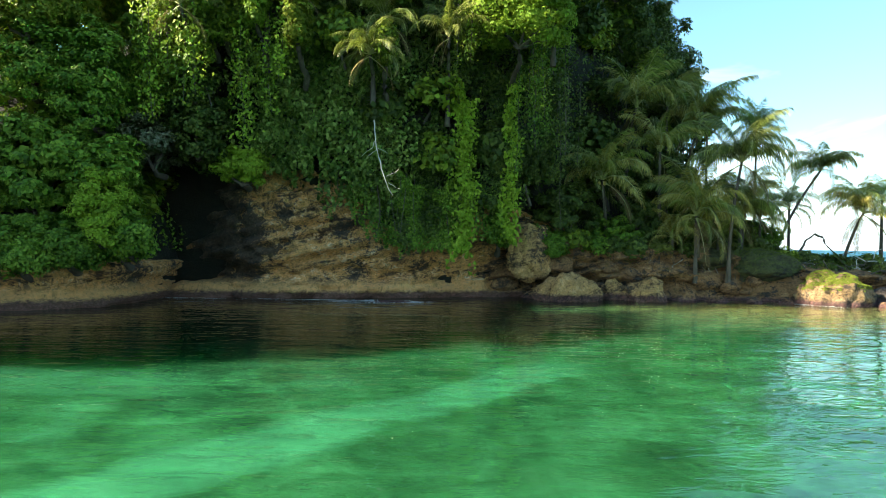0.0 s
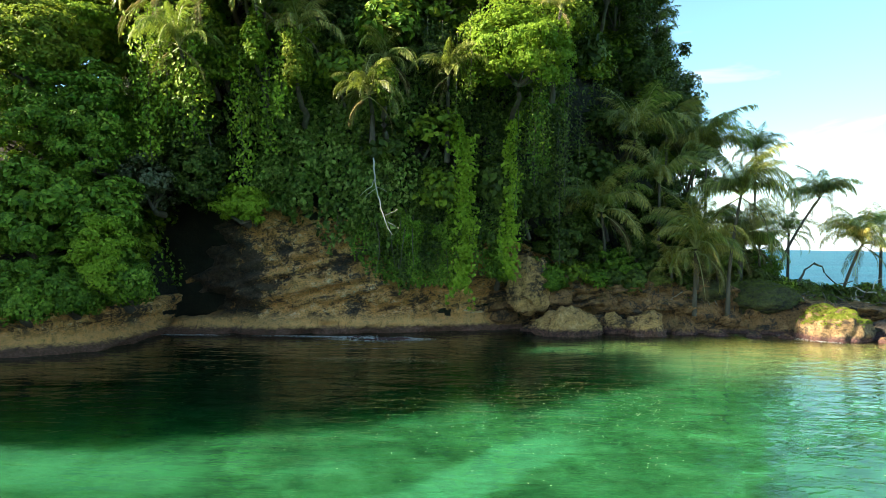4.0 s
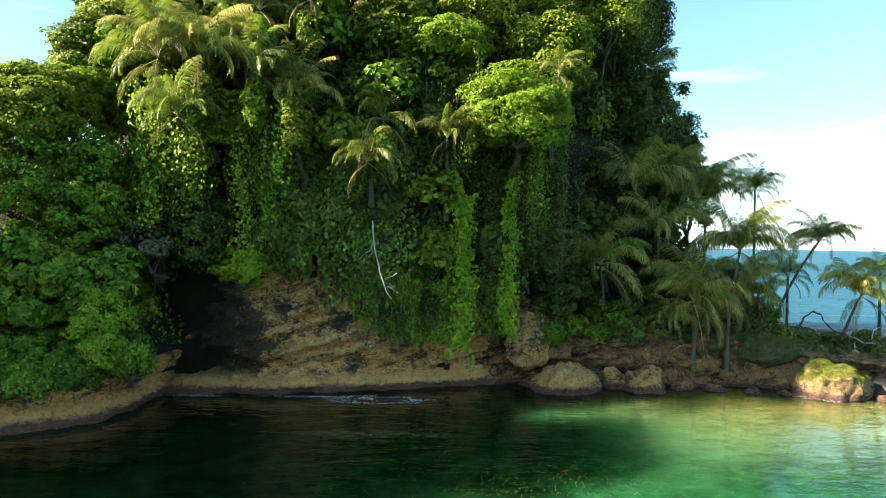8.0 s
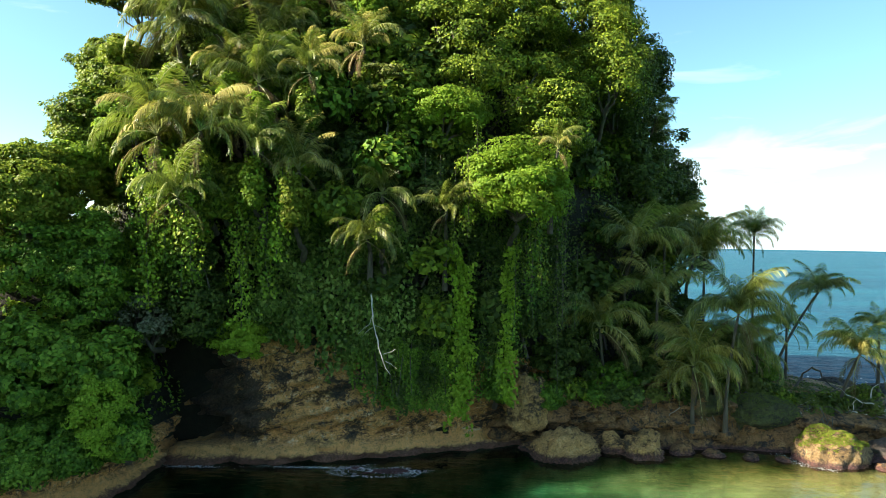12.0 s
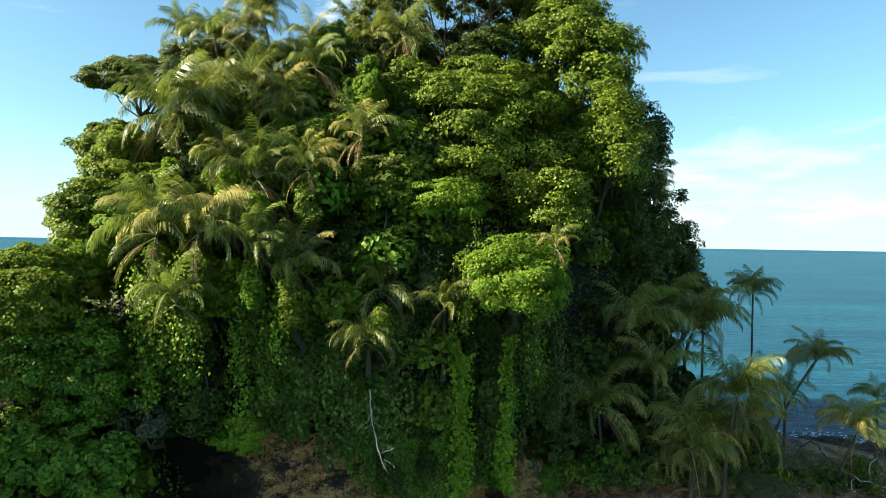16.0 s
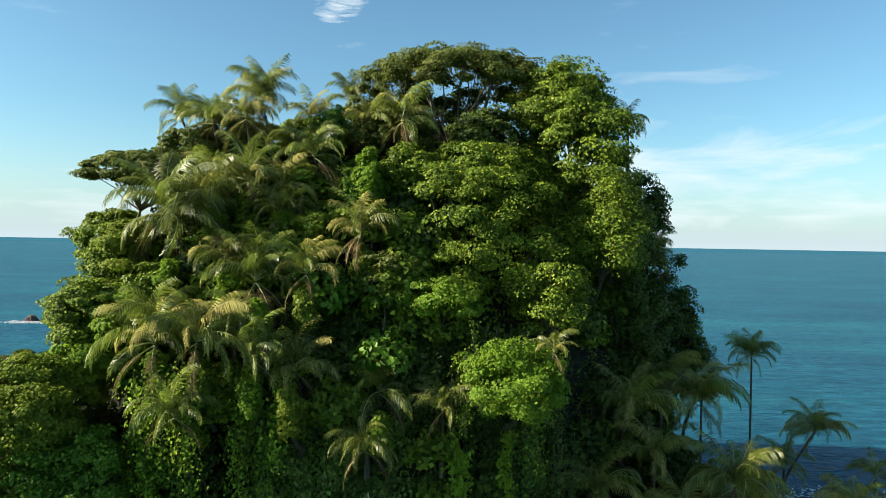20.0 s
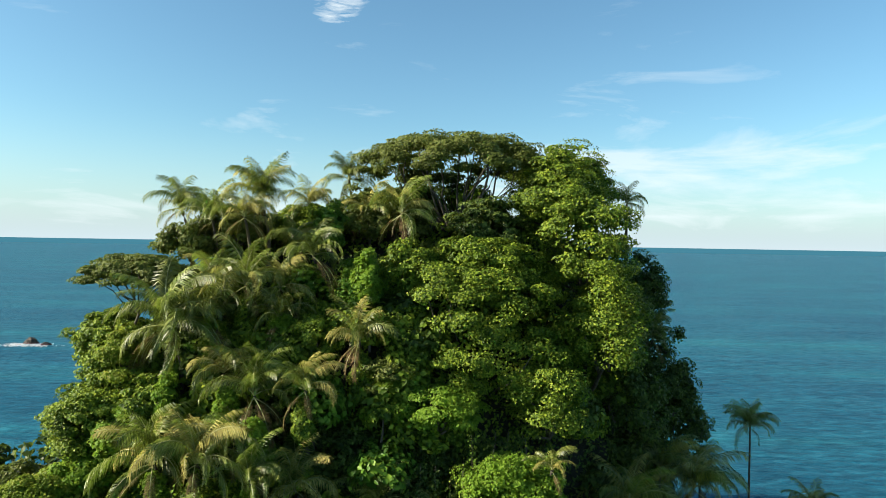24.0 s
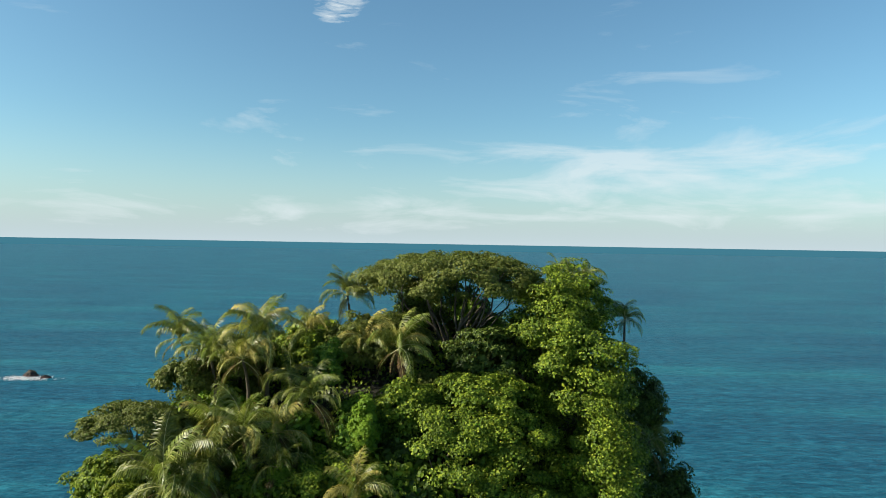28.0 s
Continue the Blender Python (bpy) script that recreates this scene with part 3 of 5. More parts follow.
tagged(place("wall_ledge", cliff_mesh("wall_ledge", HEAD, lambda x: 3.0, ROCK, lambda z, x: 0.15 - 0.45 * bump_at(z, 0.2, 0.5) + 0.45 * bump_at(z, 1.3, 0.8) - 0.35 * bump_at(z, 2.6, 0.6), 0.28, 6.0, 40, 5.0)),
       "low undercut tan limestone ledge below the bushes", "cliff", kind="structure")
SHORE = [(4, 59.6), (8, 59.8), (14, 59.4), (20, 59.3), (25, 60.3), (29, 61.0), (33, 61.0), (37, 59.8), (42, 59.4), (48, 61), (56, 66), (62, 74)]
tagged(place("wall_bank", cliff_mesh("wall_bank", SHORE, lambda x: float(np.interp(x, [4, 12, 24, 30, 36, 60], [5.8, 5.0, 4.3, 3.8, 2.6, 1.2])), BANK,
                                     lambda z, x: 0.1 + 0.5 * bump_at(z, 0.9, 0.7) - 0.5 * bump_at(z, 2.4, 0.8), 1.15, 4.0, 52, 9.0)),
       "crumbling brown earth and rock bank at the waterline", "bank", kind="structure")


def boulder_mesh(name, rx, ry, rz, material, seed, flute=0.0, fine=5):
    bm = bmesh.new()
    bmesh.ops.create_icosphere(bm, subdivisions=fine, radius=1.0)
    for v in bm.verts:
        p = v.co.copy()
        q = p * 1.1 + Vector((seed, seed * 0.7, 0))
        r = 1 + 0.24 * noise.fractal(q, 0.8, 2.1, 4) + 0.10 * noise.noise(q * 3.1) + 0.06 * noise.noise(q * 7) + 0.035 * noise.noise(q * 15)
        if flute:
            r -= flute * abs(math.sin(15 * math.atan2(p.y, p.x) + 2 * noise.noise(q))) * (1 - max(0, p.z)) * 0.5
        cell = noise.noise(Vector((math.floor(p.z * 5 + noise.noise(q) * 1.5), seed, 0)))
        r += 0.04 * cell
        z = p.z if p.z > 0 else p.z * 0.6
        v.co = Vector((p.x * rx * r, p.y * ry * r, z * rz * r))
    me = bpy.data.meshes.new(name)
    bm.to_mesh(me)
    bm.free()
    me.polygons.foreach_set("use_smooth", np.ones(len(me.polygons), bool))
    me.materials.append(material)
    return me


def boulder(x, y, z, rx, ry, rz, material, seed, label, turn=0, flute=0.0, fine=5):
    ob = place("boulder", boulder_mesh("boulder", rx, ry, rz, material, seed, flute, fine), at=pose(x, y, z, 0, 0, turn))
    return tagged(ob, label, "boulder", "boulders along the shore")


boulder(11.0, 56.6, -0.4, 3.1, 2.6, 2.7, BROWN_ROCK, 1.0, "rounded tan boulder with fluted flanks in the water", 10, 0.42)
boulder(15.6, 58.4, -0.3, 1.2, 1.3, 1.9, BROWN_ROCK, 2.0, "small pale boulder wedged against the bank", 40)
boulder(18.2, 57.8, -0.5, 2.3, 2.0, 2.5, BROWN_ROCK, 3.0, "squat brown boulder at the foot of the bank", 70, 0.15)
grassy = boulder(34.7, 57.2, -0.6, 3.5, 2.8, 3.3, SUNNY_ROCK, 4.0, "sunlit tan boulder capped with yellow-green grass", 20)
boulder(40.2, 57.6, -0.6, 3.2, 2.6, 2.0, BLACK_ROCK, 5.0, "dark low boulder beside the grassy one", 0)
for k, (bx, by, br) in enumerate([(24.5, 57.6, 0.8), (27.5, 56.9, 0.7), (30.2, 56.4, 0.6), (8.3, 58.2, 0.9), (21.8, 58.2, 1.0), (37.8, 54.8, 0.7), (44.0, 58.5, 1.3)]):
    boulder(bx, by, -0.25, br * 1.3, br, br, BANK, 11.0 + k, "small dark wet rock at the waterline", 50 * k, fine=4)
for k in range(14):
    t = random.random()
    boulder(36 + 22 * t + random.uniform(-2, 2), 84 - 6 * t + random.uniform(-3, 4), random.uniform(-0.4, 0.6), random.uniform(1.2, 3), random.uniform(1, 2.4), random.uniform(0.8, 1.9),
            BLACK_ROCK, 31.0 + k, "black wave-washed rock on the seaward shore", 30 * k, fine=4)
boulder(-20.2, 55.0, -0.5, 4.0, 2.6, 1.7, ROCK, 71.0, "low tan rock shelf across the cave mouth", 8, 0.1)
rng_b = np.random.default_rng(44)
for k in range(20):
    bx = 5.5 + 27 * (k + rng_b.random()) / 20
    bz = rng_b.uniform(0.3, 3.4) * (1 - 0.012 * bx)
    br = rng_b.uniform(0.6, 1.35)
    boulder(bx, float(np.interp(bx, [4, 14, 25, 33], [59.2, 59.0, 59.9, 60.4])) + 0.15 * bz, bz, br * 1.4, br, br * 0.9, BANK, 81.0 + k, "brown rock bedded in the crumbling bank", int(rng_b.integers(0, 180)), fine=4)
mound = boulder(30.2, 61.2, 2.7, 3.6, 2.2, 1.9, MOSSY, 111.0, "mossy earth mound on the bank", 10)
boulder(7.8, 58.5, 3.4, 2.1, 1.4, 3.3, BROWN_ROCK, 119.0, "tan rock buttress standing out between the creepers", 15, 0.1)
boulder(25.5, 61.6, 3.4, 2.6, 1.8, 1.3, MOSSY, 112.0, "low mossy hummock among the palms", 60)
boulder(-4.2, 52.2, -0.3, 2.9, 0.9, 0.40, REEF, 114.0, "low weed-grown reef awash below the cliff", 6)
boulder(-7.2, 52.7, -0.3, 1.6, 0.6, 0.36, REEF, 115.0, "small weed-grown reef awash below the cliff", 12, fine=4)
boulder(-167, 262, -0.6, 2.6, 2.0, 2.9, BLACK_ROCK, 61.0, "dark sea rock ringed with white surf", 0)
boulder(-159, 259, -0.8, 2.4, 1.7, 1.9, BLACK_ROCK, 62.0, "low dark sea rock awash", 30)


# ---- trees and shrubs ----
def crown_points(rng, radii, clumps, per, clump, flat=0.5, low=-0.3, shell=0.7, core=0.10):
    """Leaf places, normals and relative sizes of a crown: domed pads of leaves round an ovoid with gaps between, each pad filled
    with larger leaves inside, and a loose core of still larger ones that closes the crown."""
    radii = np.array(radii, float)
    k = np.arange(int(clumps * 2.2 / (1 - low)) + 4)
    up = 1 - 2 * (k + 0.5) / len(k)
    turn = k * 2.39996 + rng.uniform(0, 6.28)
    d = unit(np.c_[np.cos(turn) * np.sqrt(1 - up ** 2), np.sin(turn) * np.sqrt(1 - up ** 2), up] + rng.normal(size=(len(k), 3)) * 0.16)
    d = rng.permutation(d[d[:, 2] > low])[:clumps]
    n = len(d)
    inner = np.maximum(radii - clump * np.array([0.7, 0.7, 0.7 * flat]), 0.35 * radii)
    waves = rng.normal(size=(5, 3)) * 2.2
    uneven = 1 + 0.11 * np.cos(d @ waves.T + rng.uniform(0, 6.28, 5)).sum(1, keepdims=True) / 1.6
    c = d * inner * rng.uniform(shell, 1.0, (n, 1)) * np.clip(uneven, 0.72, 1.10)
    size = clump * rng.uniform(0.6, 1.45, n)
    squash = np.array([1.0, 1.0, flat])
    tufts = 9
    t = unit(rng.normal(size=(n, tufts, 3)) + d[:, None, :] * 0.7 + np.array([0, 0, 0.4]))
    o = unit(rng.normal(size=(n, per, 3)) + d[:, None, :] * 0.75 + np.array([0, 0, 0.5]))
    knob = np.einsum("npk,ntk->npt", o, t).max(axis=2)
    r = 0.66 + 0.42 * np.clip(knob, 0, 1) ** 7 + rng.normal(size=(n, per)) * 0.05
    # oversized inner leaves, added to block light so gaps go dark
    deep = rng.random((n, per)) < 0.16
    r = np.where(deep, rng.uniform(0.15, 0.55, (n, per)), r)
    scale = np.where(deep, 1.9, 1.0)
    pos = c[:, None, :] + o * r[:, :, None] * size[:, None, None] * squash
    nor = o * 0.9 + d[:, None, :] * 0.25 + np.array([0, 0, 0.45]) + rng.normal(size=o.shape) * 0.34
    pos, nor, scale = pos.reshape(-1, 3), nor.reshape(-1, 3), scale.reshape(-1)
    # added light-blocking leaves in the middle of the crown
    if core:
        m = int(core * n * per * 0.3) + 1
        q = unit(rng.normal(size=(m, 3)))
        q[:, 2] = np.where(q[:, 2] < low, -q[:, 2], q[:, 2])
        pos = np.r_[pos, q * radii * rng.uniform(0.25, 0.66, (m, 1))]
        nor, scale = np.r_[nor, q], np.r_[scale, np.full(m, 2.1)]
    return pos, nor, c, scale


def tree(name, x, y, z, radii, leaf, label, seed, clumps=70, per=150, clump=1.0, size=0.30, flat=0.5, low=-0.6, shell=0.7, foot=None, girth=0.28, category="tree", limbs=6, group="", drop=None, core=0.10, thick=0.5):
    """A broadleaf tree whose crown is centred on (x, y, z): trunk from its foot, limbs into the clumps, and leaves."""
    rng = np.random.default_rng(seed)
    fx, fy, fz = foot if foot else (x, y + radii[1] * 0.8 + 2.5, z - radii[2] - 1.5)
    ob = new(name)
    ob.location = (fx, fy, fz)
    c0 = np.array([x - fx, y - fy, z - fz])
    pos, nor, cs, big = crown_points(rng, radii, clumps, int(per * 1.0), clump, flat, low, shell, core)
    place("crown", leaves("crown", pos + c0, nor, size * 1.06 * big, size * 0.74 * big, LEAF[leaf], rng), ob)
    fork = c0 * np.array([0.9, 0.9, 1.0]) - np.array([0, 0, drop if drop else radii[2] * 0.75])
    path = bent((0, 0, -0.5), fork, rng, 7, 0.18)
    place("trunk", limb_mesh("trunk", path, np.linspace(girth, girth * 0.6, 8), BARK, 8), ob)
    pick = rng.permutation(len(cs))[:limbs]
    for k in pick:
        p = bent(fork, cs[k] + c0, rng, 6, 0.25)
        place("limb", limb_mesh("limb", p, np.linspace(girth * thick, girth * 0.1, 7), BARK, 6), ob)
    return tagged(ob, label, category, group)


# ---- palms ----
def frond_mesh(name, length, arch, leaf, seed, pairs=40, hang=0.7, width=0.062, longest=1.05, roll=0.0, sweep=0.0):
    """A palm frond along +x from its stem: an arching rib that twists as it goes, with two rows of ragged leaflets."""
    rng = np.random.default_rng(seed)
    u = np.linspace(0, 1, 14)
    ang = np.radians(arch[0] + (arch[1] - arch[0]) * u ** 1.3)
    step = length / 13
    rx = np.r_[0, np.cumsum(np.cos(ang[:-1]) * step)]
    rz = np.r_[0, np.cumsum(np.sin(ang[:-1]) * step)]
    rib = np.c_[rx, sweep * length * u ** 2, rz]
    verts, tris = [], []
    v, f = tube(rib, 0.055 * (1.15 - u), 3)
    verts += v
    for a, b, c, d in f:
        tris += [(a, b, c), (a, c, d)]
    ribs = len(tris)
    sway = rng.uniform(0, 6.28, 2)
    for t in np.linspace(0.15, 0.995, pairs):
        i = t * 13
        k = min(int(i), 12)
        p = rib[k] + (rib[k + 1] - rib[k]) * (i - k)
        d = unit(rib[k + 1] - rib[k])
        ln = longest * (0.34 + 0.66 * math.sin(math.pi * min(1.0, 0.18 + t * 0.74))) * length / 4.2
        flat = unit(np.array([-d[1], d[0], 0.0]) + 1e-6)
        above = np.cross(d, flat)
        tw = roll * t
        across = flat * math.cos(tw) + above * math.sin(tw)
        for n, sgn in enumerate((-1, 1)):
            if rng.random() < 0.05:
                continue
            h = hang * (1.0 + 0.35 * math.sin(9 * t + sway[n]) + rng.normal() * 0.12)
            w1 = unit(across * sgn * 0.85 + d * (0.7 + 0.5 * t) + above * 0.32 - np.array([0, 0, h * 0.2]))
            w2 = unit(across * sgn * 0.42 + d * 0.6 - np.array([0, 0, 0.2 + h * 0.75]))
            l = ln * rng.uniform(0.82, 1.12)
            m = p + w1 * l * 0.42
            e = m + w2 * l * 0.66
            wd = d * width * 0.5
            q = len(verts)
            verts += [tuple(p - wd * 0.6), tuple(p + wd * 0.6), tuple(m + wd), tuple(m - wd), tuple(e)]
            tris += [(q, q + 1, q + 2), (q, q + 2, q + 3), (q + 3, q + 2, q + 4)]
    me = from_arrays(name, verts, tris, LEAF[leaf])
    me.materials.append(RIB)
    for k in range(ribs):
        me.polygons[k].material_index = 1
    return me


FRONDS = {}
for leaf in ("frond", "fresh", "straw", "brown"):
    FRONDS[leaf] = [frond_mesh("frond", 4.3, a, leaf, 5 + k, pairs=33, hang=h * 1.5 + 0.45, width=0.078, longest=1.12, roll=r, sweep=s) for k, (a, h, r, s) in enumerate(
        [((82, 8), 0.2, 0.7, 0.05), ((76, -34), 0.45, 0.7, 0.13), ((66, -66), 0.65, -0.8, -0.15), ((59, -84), 0.85, 0.7, 0.11), ((39, -92), 1.0, -0.6, 0.10), ((-30, -90), 0.3, 0.8, 0.05),
         ((74, -18), 0.4, -0.9, -0.10), ((14, -98), 1.0, 0.8, 0.15)])]


def palm(x, y, z, scale, label, seed, fronds=18, mixture=("frond",), trunk=7.0, lean=(0.0, 0.0), tall=0.30, dead=2, nuts=0, group="coconut palms on the islet"):
    """A coconut palm with its crown at (x, y, z): a leaning ringed trunk, arching fronds, hanging dead ones, a few nuts."""
    rng = np.random.default_rng(seed)
    ob = new("coconut_palm")
    ob.location = (x - lean[0], y - lean[1], z - trunk)
    head = np.array([lean[0], lean[1], trunk])
    u = np.linspace(0, 1, 9)[:, None]
    path = np.array([lean[0], lean[1], 0]) * u ** 1.6 + np.array([0, 0, trunk]) * u
    path[0, 2] -= 2.0
    r = np.interp(u[:, 0], [0, 0.12, 1], [0.26, 0.17, 0.12])
    place("trunk", limb_mesh("trunk", path, r, PALM_BARK, 8), ob)
    fronds = int(fronds * 1.15)
    n_up = int(fronds * tall)
    for k in range(fronds):
        v = int(rng.choice([0, 0, 6, 1])) if k < n_up else int(rng.choice([1, 2, 2, 3, 3, 4, 7]))
        kind = mixture[int(rng.integers(0, len(mixture)))]
        s = scale * 0.95 * rng.uniform(0.78, 1.15)
        m = Matrix.Translation(head) @ Euler((rng.normal() * 0.16, rng.normal() * 0.14, k * 2.39996 + rng.normal() * 0.3)).to_matrix().to_4x4() @ Matrix.Diagonal((s, s * rng.choice([-1, 1]), s, 1))
        place("frond", FRONDS[kind][v], ob, at=m)
    for k in range(dead):
        m = Matrix.Translation(head - np.array([0, 0, 0.15])) @ Euler((0, 0, rng.uniform(0, 6.28))).to_matrix().to_4x4() @ Matrix.Scale(scale * rng.uniform(0.5, 0.95), 4)
        place("dead_frond", FRONDS["brown"][5], ob, "dead brown frond hanging down", at=m)
    for k in range(nuts):
        a = rng.uniform(0, 6.28)
        place("coconut", NUT_MESH, ob, at=Matrix.Translation(head + np.array([0.28 * math.cos(a), 0.28 * math.sin(a), -0.25 - 0.2 * rng.random()])))
    return tagged(ob, label, "palm tree", group)


bm = bmesh.new()
bmesh.ops.create_icosphere(bm, subdivisions=2, radius=0.15)
for v in bm.verts:
    v.co.z *= 1.25
NUT_MESH = bpy.data.meshes.new("coconut")
bm.to_mesh(NUT_MESH)
bm.free()
NUT_MESH.materials.append(NUT)
# ---- the named trees, from the top of the islet down ----
tree("tree", 1.3, 73.0, 51.4, (11.2, 8.0, 4.8), "olive", "broad umbrella-shaped olive green tree crowning the islet", 1, clumps=210, per=230, clump=1.5, size=0.26, flat=0.42, low=-0.02, shell=0.82, girth=0.42, limbs=22, foot=(2.6, 74.5, 40.0), drop=7.6, core=0.0, thick=0.42)
tree("tree", 2.2, 61.6, 35.2, (9.8, 8.4, 9.6), "mid", "large layered green tree on the sunny slope", 2, clumps=150, per=330, clump=1.75, size=0.25, flat=0.5, low=-0.7, shell=0.76, girth=0.4, limbs=10)
tree("tree", -0.2, 54.1, 29.2, (4.5, 3.5, 2.8), "bright", "lower sunlit boughs of fresh green leaves over a gap", 3, clumps=34, per=260, clump=1.25, size=0.25, flat=0.4)
tree("tree", 5.8, 51.2, 23.2, (4.7, 3.6, 3.6), "bright", "bright lime green tree leaning out over the cliff", 4, clumps=56, per=300, clump=1.25, size=0.23, flat=0.62, low=-0.8)
tree("tree", 14.7, 66.5, 43.1, (5.8, 6.0, 6.7), "mid", "tall layered green tree at the shoulder of the islet", 5, clumps=70, per=300, clump=1.9, size=0.26, flat=0.42, limbs=9)
tree("tree", 15.4, 61.8, 35.5, (4.1, 5.0, 6.0), "mid", "dense dark green tree hung with creepers", 6, clumps=46, per=300, clump=1.6, size=0.25, flat=0.7)
tree("tree", 10.0, 58.4, 29.9, (3.8, 4.5, 5.6), "mid", "shaded green tree thick with creepers", 7, clumps=42, per=260, clump=1.5, size=0.25, flat=0.5)
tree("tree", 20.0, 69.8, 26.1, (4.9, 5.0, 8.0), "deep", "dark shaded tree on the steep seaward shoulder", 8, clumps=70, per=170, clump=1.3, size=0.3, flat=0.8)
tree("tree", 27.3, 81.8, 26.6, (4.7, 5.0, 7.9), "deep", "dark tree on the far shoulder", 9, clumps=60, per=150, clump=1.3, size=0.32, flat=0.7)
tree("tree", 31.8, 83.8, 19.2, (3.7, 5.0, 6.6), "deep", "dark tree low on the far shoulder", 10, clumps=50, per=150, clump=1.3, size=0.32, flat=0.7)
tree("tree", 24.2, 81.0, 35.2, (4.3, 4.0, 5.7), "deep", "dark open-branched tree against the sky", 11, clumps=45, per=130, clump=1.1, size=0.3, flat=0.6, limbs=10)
tree("tree", -27.0, 57.4, 39.2, (5.7, 4.0, 2.8), "olive", "flat-topped olive tree leaning out from the slope", 12, clumps=120, per=170, clump=0.95, size=0.23, flat=0.34, low=0.12, shell=0.85, girth=0.2, limbs=16, foot=(-27.6, 59.0, 33.4), drop=2.4, core=0.0)
tree("tree", -27.1, 55.2, 33.1, (2.0, 3.0, 2.7), "yellow", "yellow-green leafy tree at the edge of the slope", 13, clumps=34, per=140, clump=0.9, size=0.28)
tree("bush", -28.7, 54.0, 28.0, (3.7, 4.0, 3.7), "mid", "sunlit rounded green bush mass on the slope edge", 14, clumps=80, per=240, clump=1.15, size=0.28, foot=(-28.7, 57.2, 25.4), category="bush")
tree("bush", -25.1, 52.2, 27.4, (2.7, 3.0, 3.2), "bright", "sunlit creeper-draped bush of heart-shaped leaves", 15, clumps=46, per=150, clump=0.9, size=0.34, foot=(-25.1, 54.6, 25.2), category="bush")
tree("bush", -29.6, 51.0, 22.8, (3.6, 4.0, 2.7), "yellow", "yellow-tipped green bush below the slope edge", 16, clumps=60, per=150, clump=0.9, size=0.3, foot=(-29.6, 54.2, 20.9), category="bush")
tree("bush", -34.7, 52.0, 22.6, (3.2, 4.0, 2.3), "olive", "olive bush on top of the bluff", 17, clumps=50, per=150, clump=0.9, size=0.28, foot=(-34.7, 55.2, 21.0), category="bush")
tree("bush", -30.2, 47.4, 17.7, (5.4, 4.5, 3.9), "lush", "tall dense green bush wall over the ledge", 18, clumps=110, per=170, clump=1.0, size=0.28, flat=0.6, low=-0.9, foot=(-30.2, 51.0, 14.9), category="bush")
tree("bush", -25.5, 46.8, 16.0, (2.7, 3.0, 4.5), "lush", "upright green bush at the corner of the bluff", 19, clumps=80, per=170, clump=0.9, size=0.28, flat=0.6, low=-0.9, foot=(-25.4, 49.1, 12.8), category="bush")
tree("bush", -28.9, 45.6, 9.5, (5.2, 3.5, 4.4), "lush", "broad-leaved lush green bush wall above the ledge", 20, clumps=120, per=130, clump=0.9, size=0.42, flat=0.6, low=-0.9, foot=(-28.9, 48.4, 6.4), category="bush")
tree("bush", -23.8, 45.8, 8.0, (2.2, 3.0, 4.8), "lush", "broad-leaved green bush hanging over the cave mouth", 21, clumps=80, per=130, clump=0.8, size=0.4, flat=0.6, low=-0.9, foot=(-23.8, 48.1, 4.6), category="bush")
tree("bush", -22.8, 42.8, 6.5, (2.1, 1.7, 3.2), "fern", "yellow-green feathery bush growing from the ledge", 22, clumps=60, per=190, clump=0.6, size=0.2, flat=0.7, low=-0.9, foot=(-22.8, 44.3, 4.4), category="bush")
tree("bush", -27.2, 43.0, 4.8, (4.1, 2.0, 1.7), "ivy", "trailing green bush along the ledge rim", 23, clumps=60, per=150, clump=0.6, size=0.24, flat=0.7, low=-0.9, foot=(-27.2, 44.6, 3.6), category="bush")
tree("bush", -22.3, 49.4, 12.0, (2.4, 2.5, 2.6), "grey", "dull grey-green bush above the cave", 24, clumps=46, per=150, clump=0.7, size=0.24, flat=0.7, low=-0.8, foot=(-22.2, 51.4, 10.2), category="bush")
tree("bush", -22.5, 50.6, 17.2, (2.7, 3.0, 4.2), "mid", "creeper-hung green bush above the cave", 25, clumps=60, per=150, clump=0.9, size=0.32, flat=0.7, low=-0.9, foot=(-22.5, 53.6, 14.1), category="bush")
tree("bush", -16.0, 51.0, 10.6, (2.3, 2.0, 2.0), "fern", "bright green shrub at the lip of the rock face", 26, clumps=36, per=160, clump=0.6, size=0.22, flat=0.6, low=-0.8, foot=(-16.0, 53.1, 9.5), category="bush")
tree("bush", -19.4, 50.4, 14.2, (2.7, 2.5, 4.2), "deep", "dark bush filling the hollow above the cave", 50, clumps=60, per=140, clump=0.9, size=0.32, flat=0.7, low=-0.9, foot=(-19.4, 52.4, 11.3), category="bush")
tree("bush", 4.9, 57.1, 6.4, (1.3, 1.3, 2.4), "ivy", "green creeper clump on the rock buttress", 51, clumps=30, per=140, clump=0.6, size=0.26, flat=0.7, low=-0.9, foot=(4.9, 58.3, 4.3), category="bush")
tree("bush", 23.5, 67.9, 11.2, (4.2, 2.5, 3.6), "deep", "dark undergrowth behind the palm grove", 52, clumps=50, per=130, clump=0.9, size=0.32, flat=0.7, low=-0.9, foot=(23.4, 69.9, 8.7), category="bush")
tree("bush", 29.7, 69.9, 7.2, (3.7, 2.5, 2.5), "deep", "dark undergrowth among the palm trunks", 53, clumps=40, per=130, clump=0.9, size=0.32, flat=0.7, low=-0.9, foot=(29.7, 71.9, 5.5), category="bush")
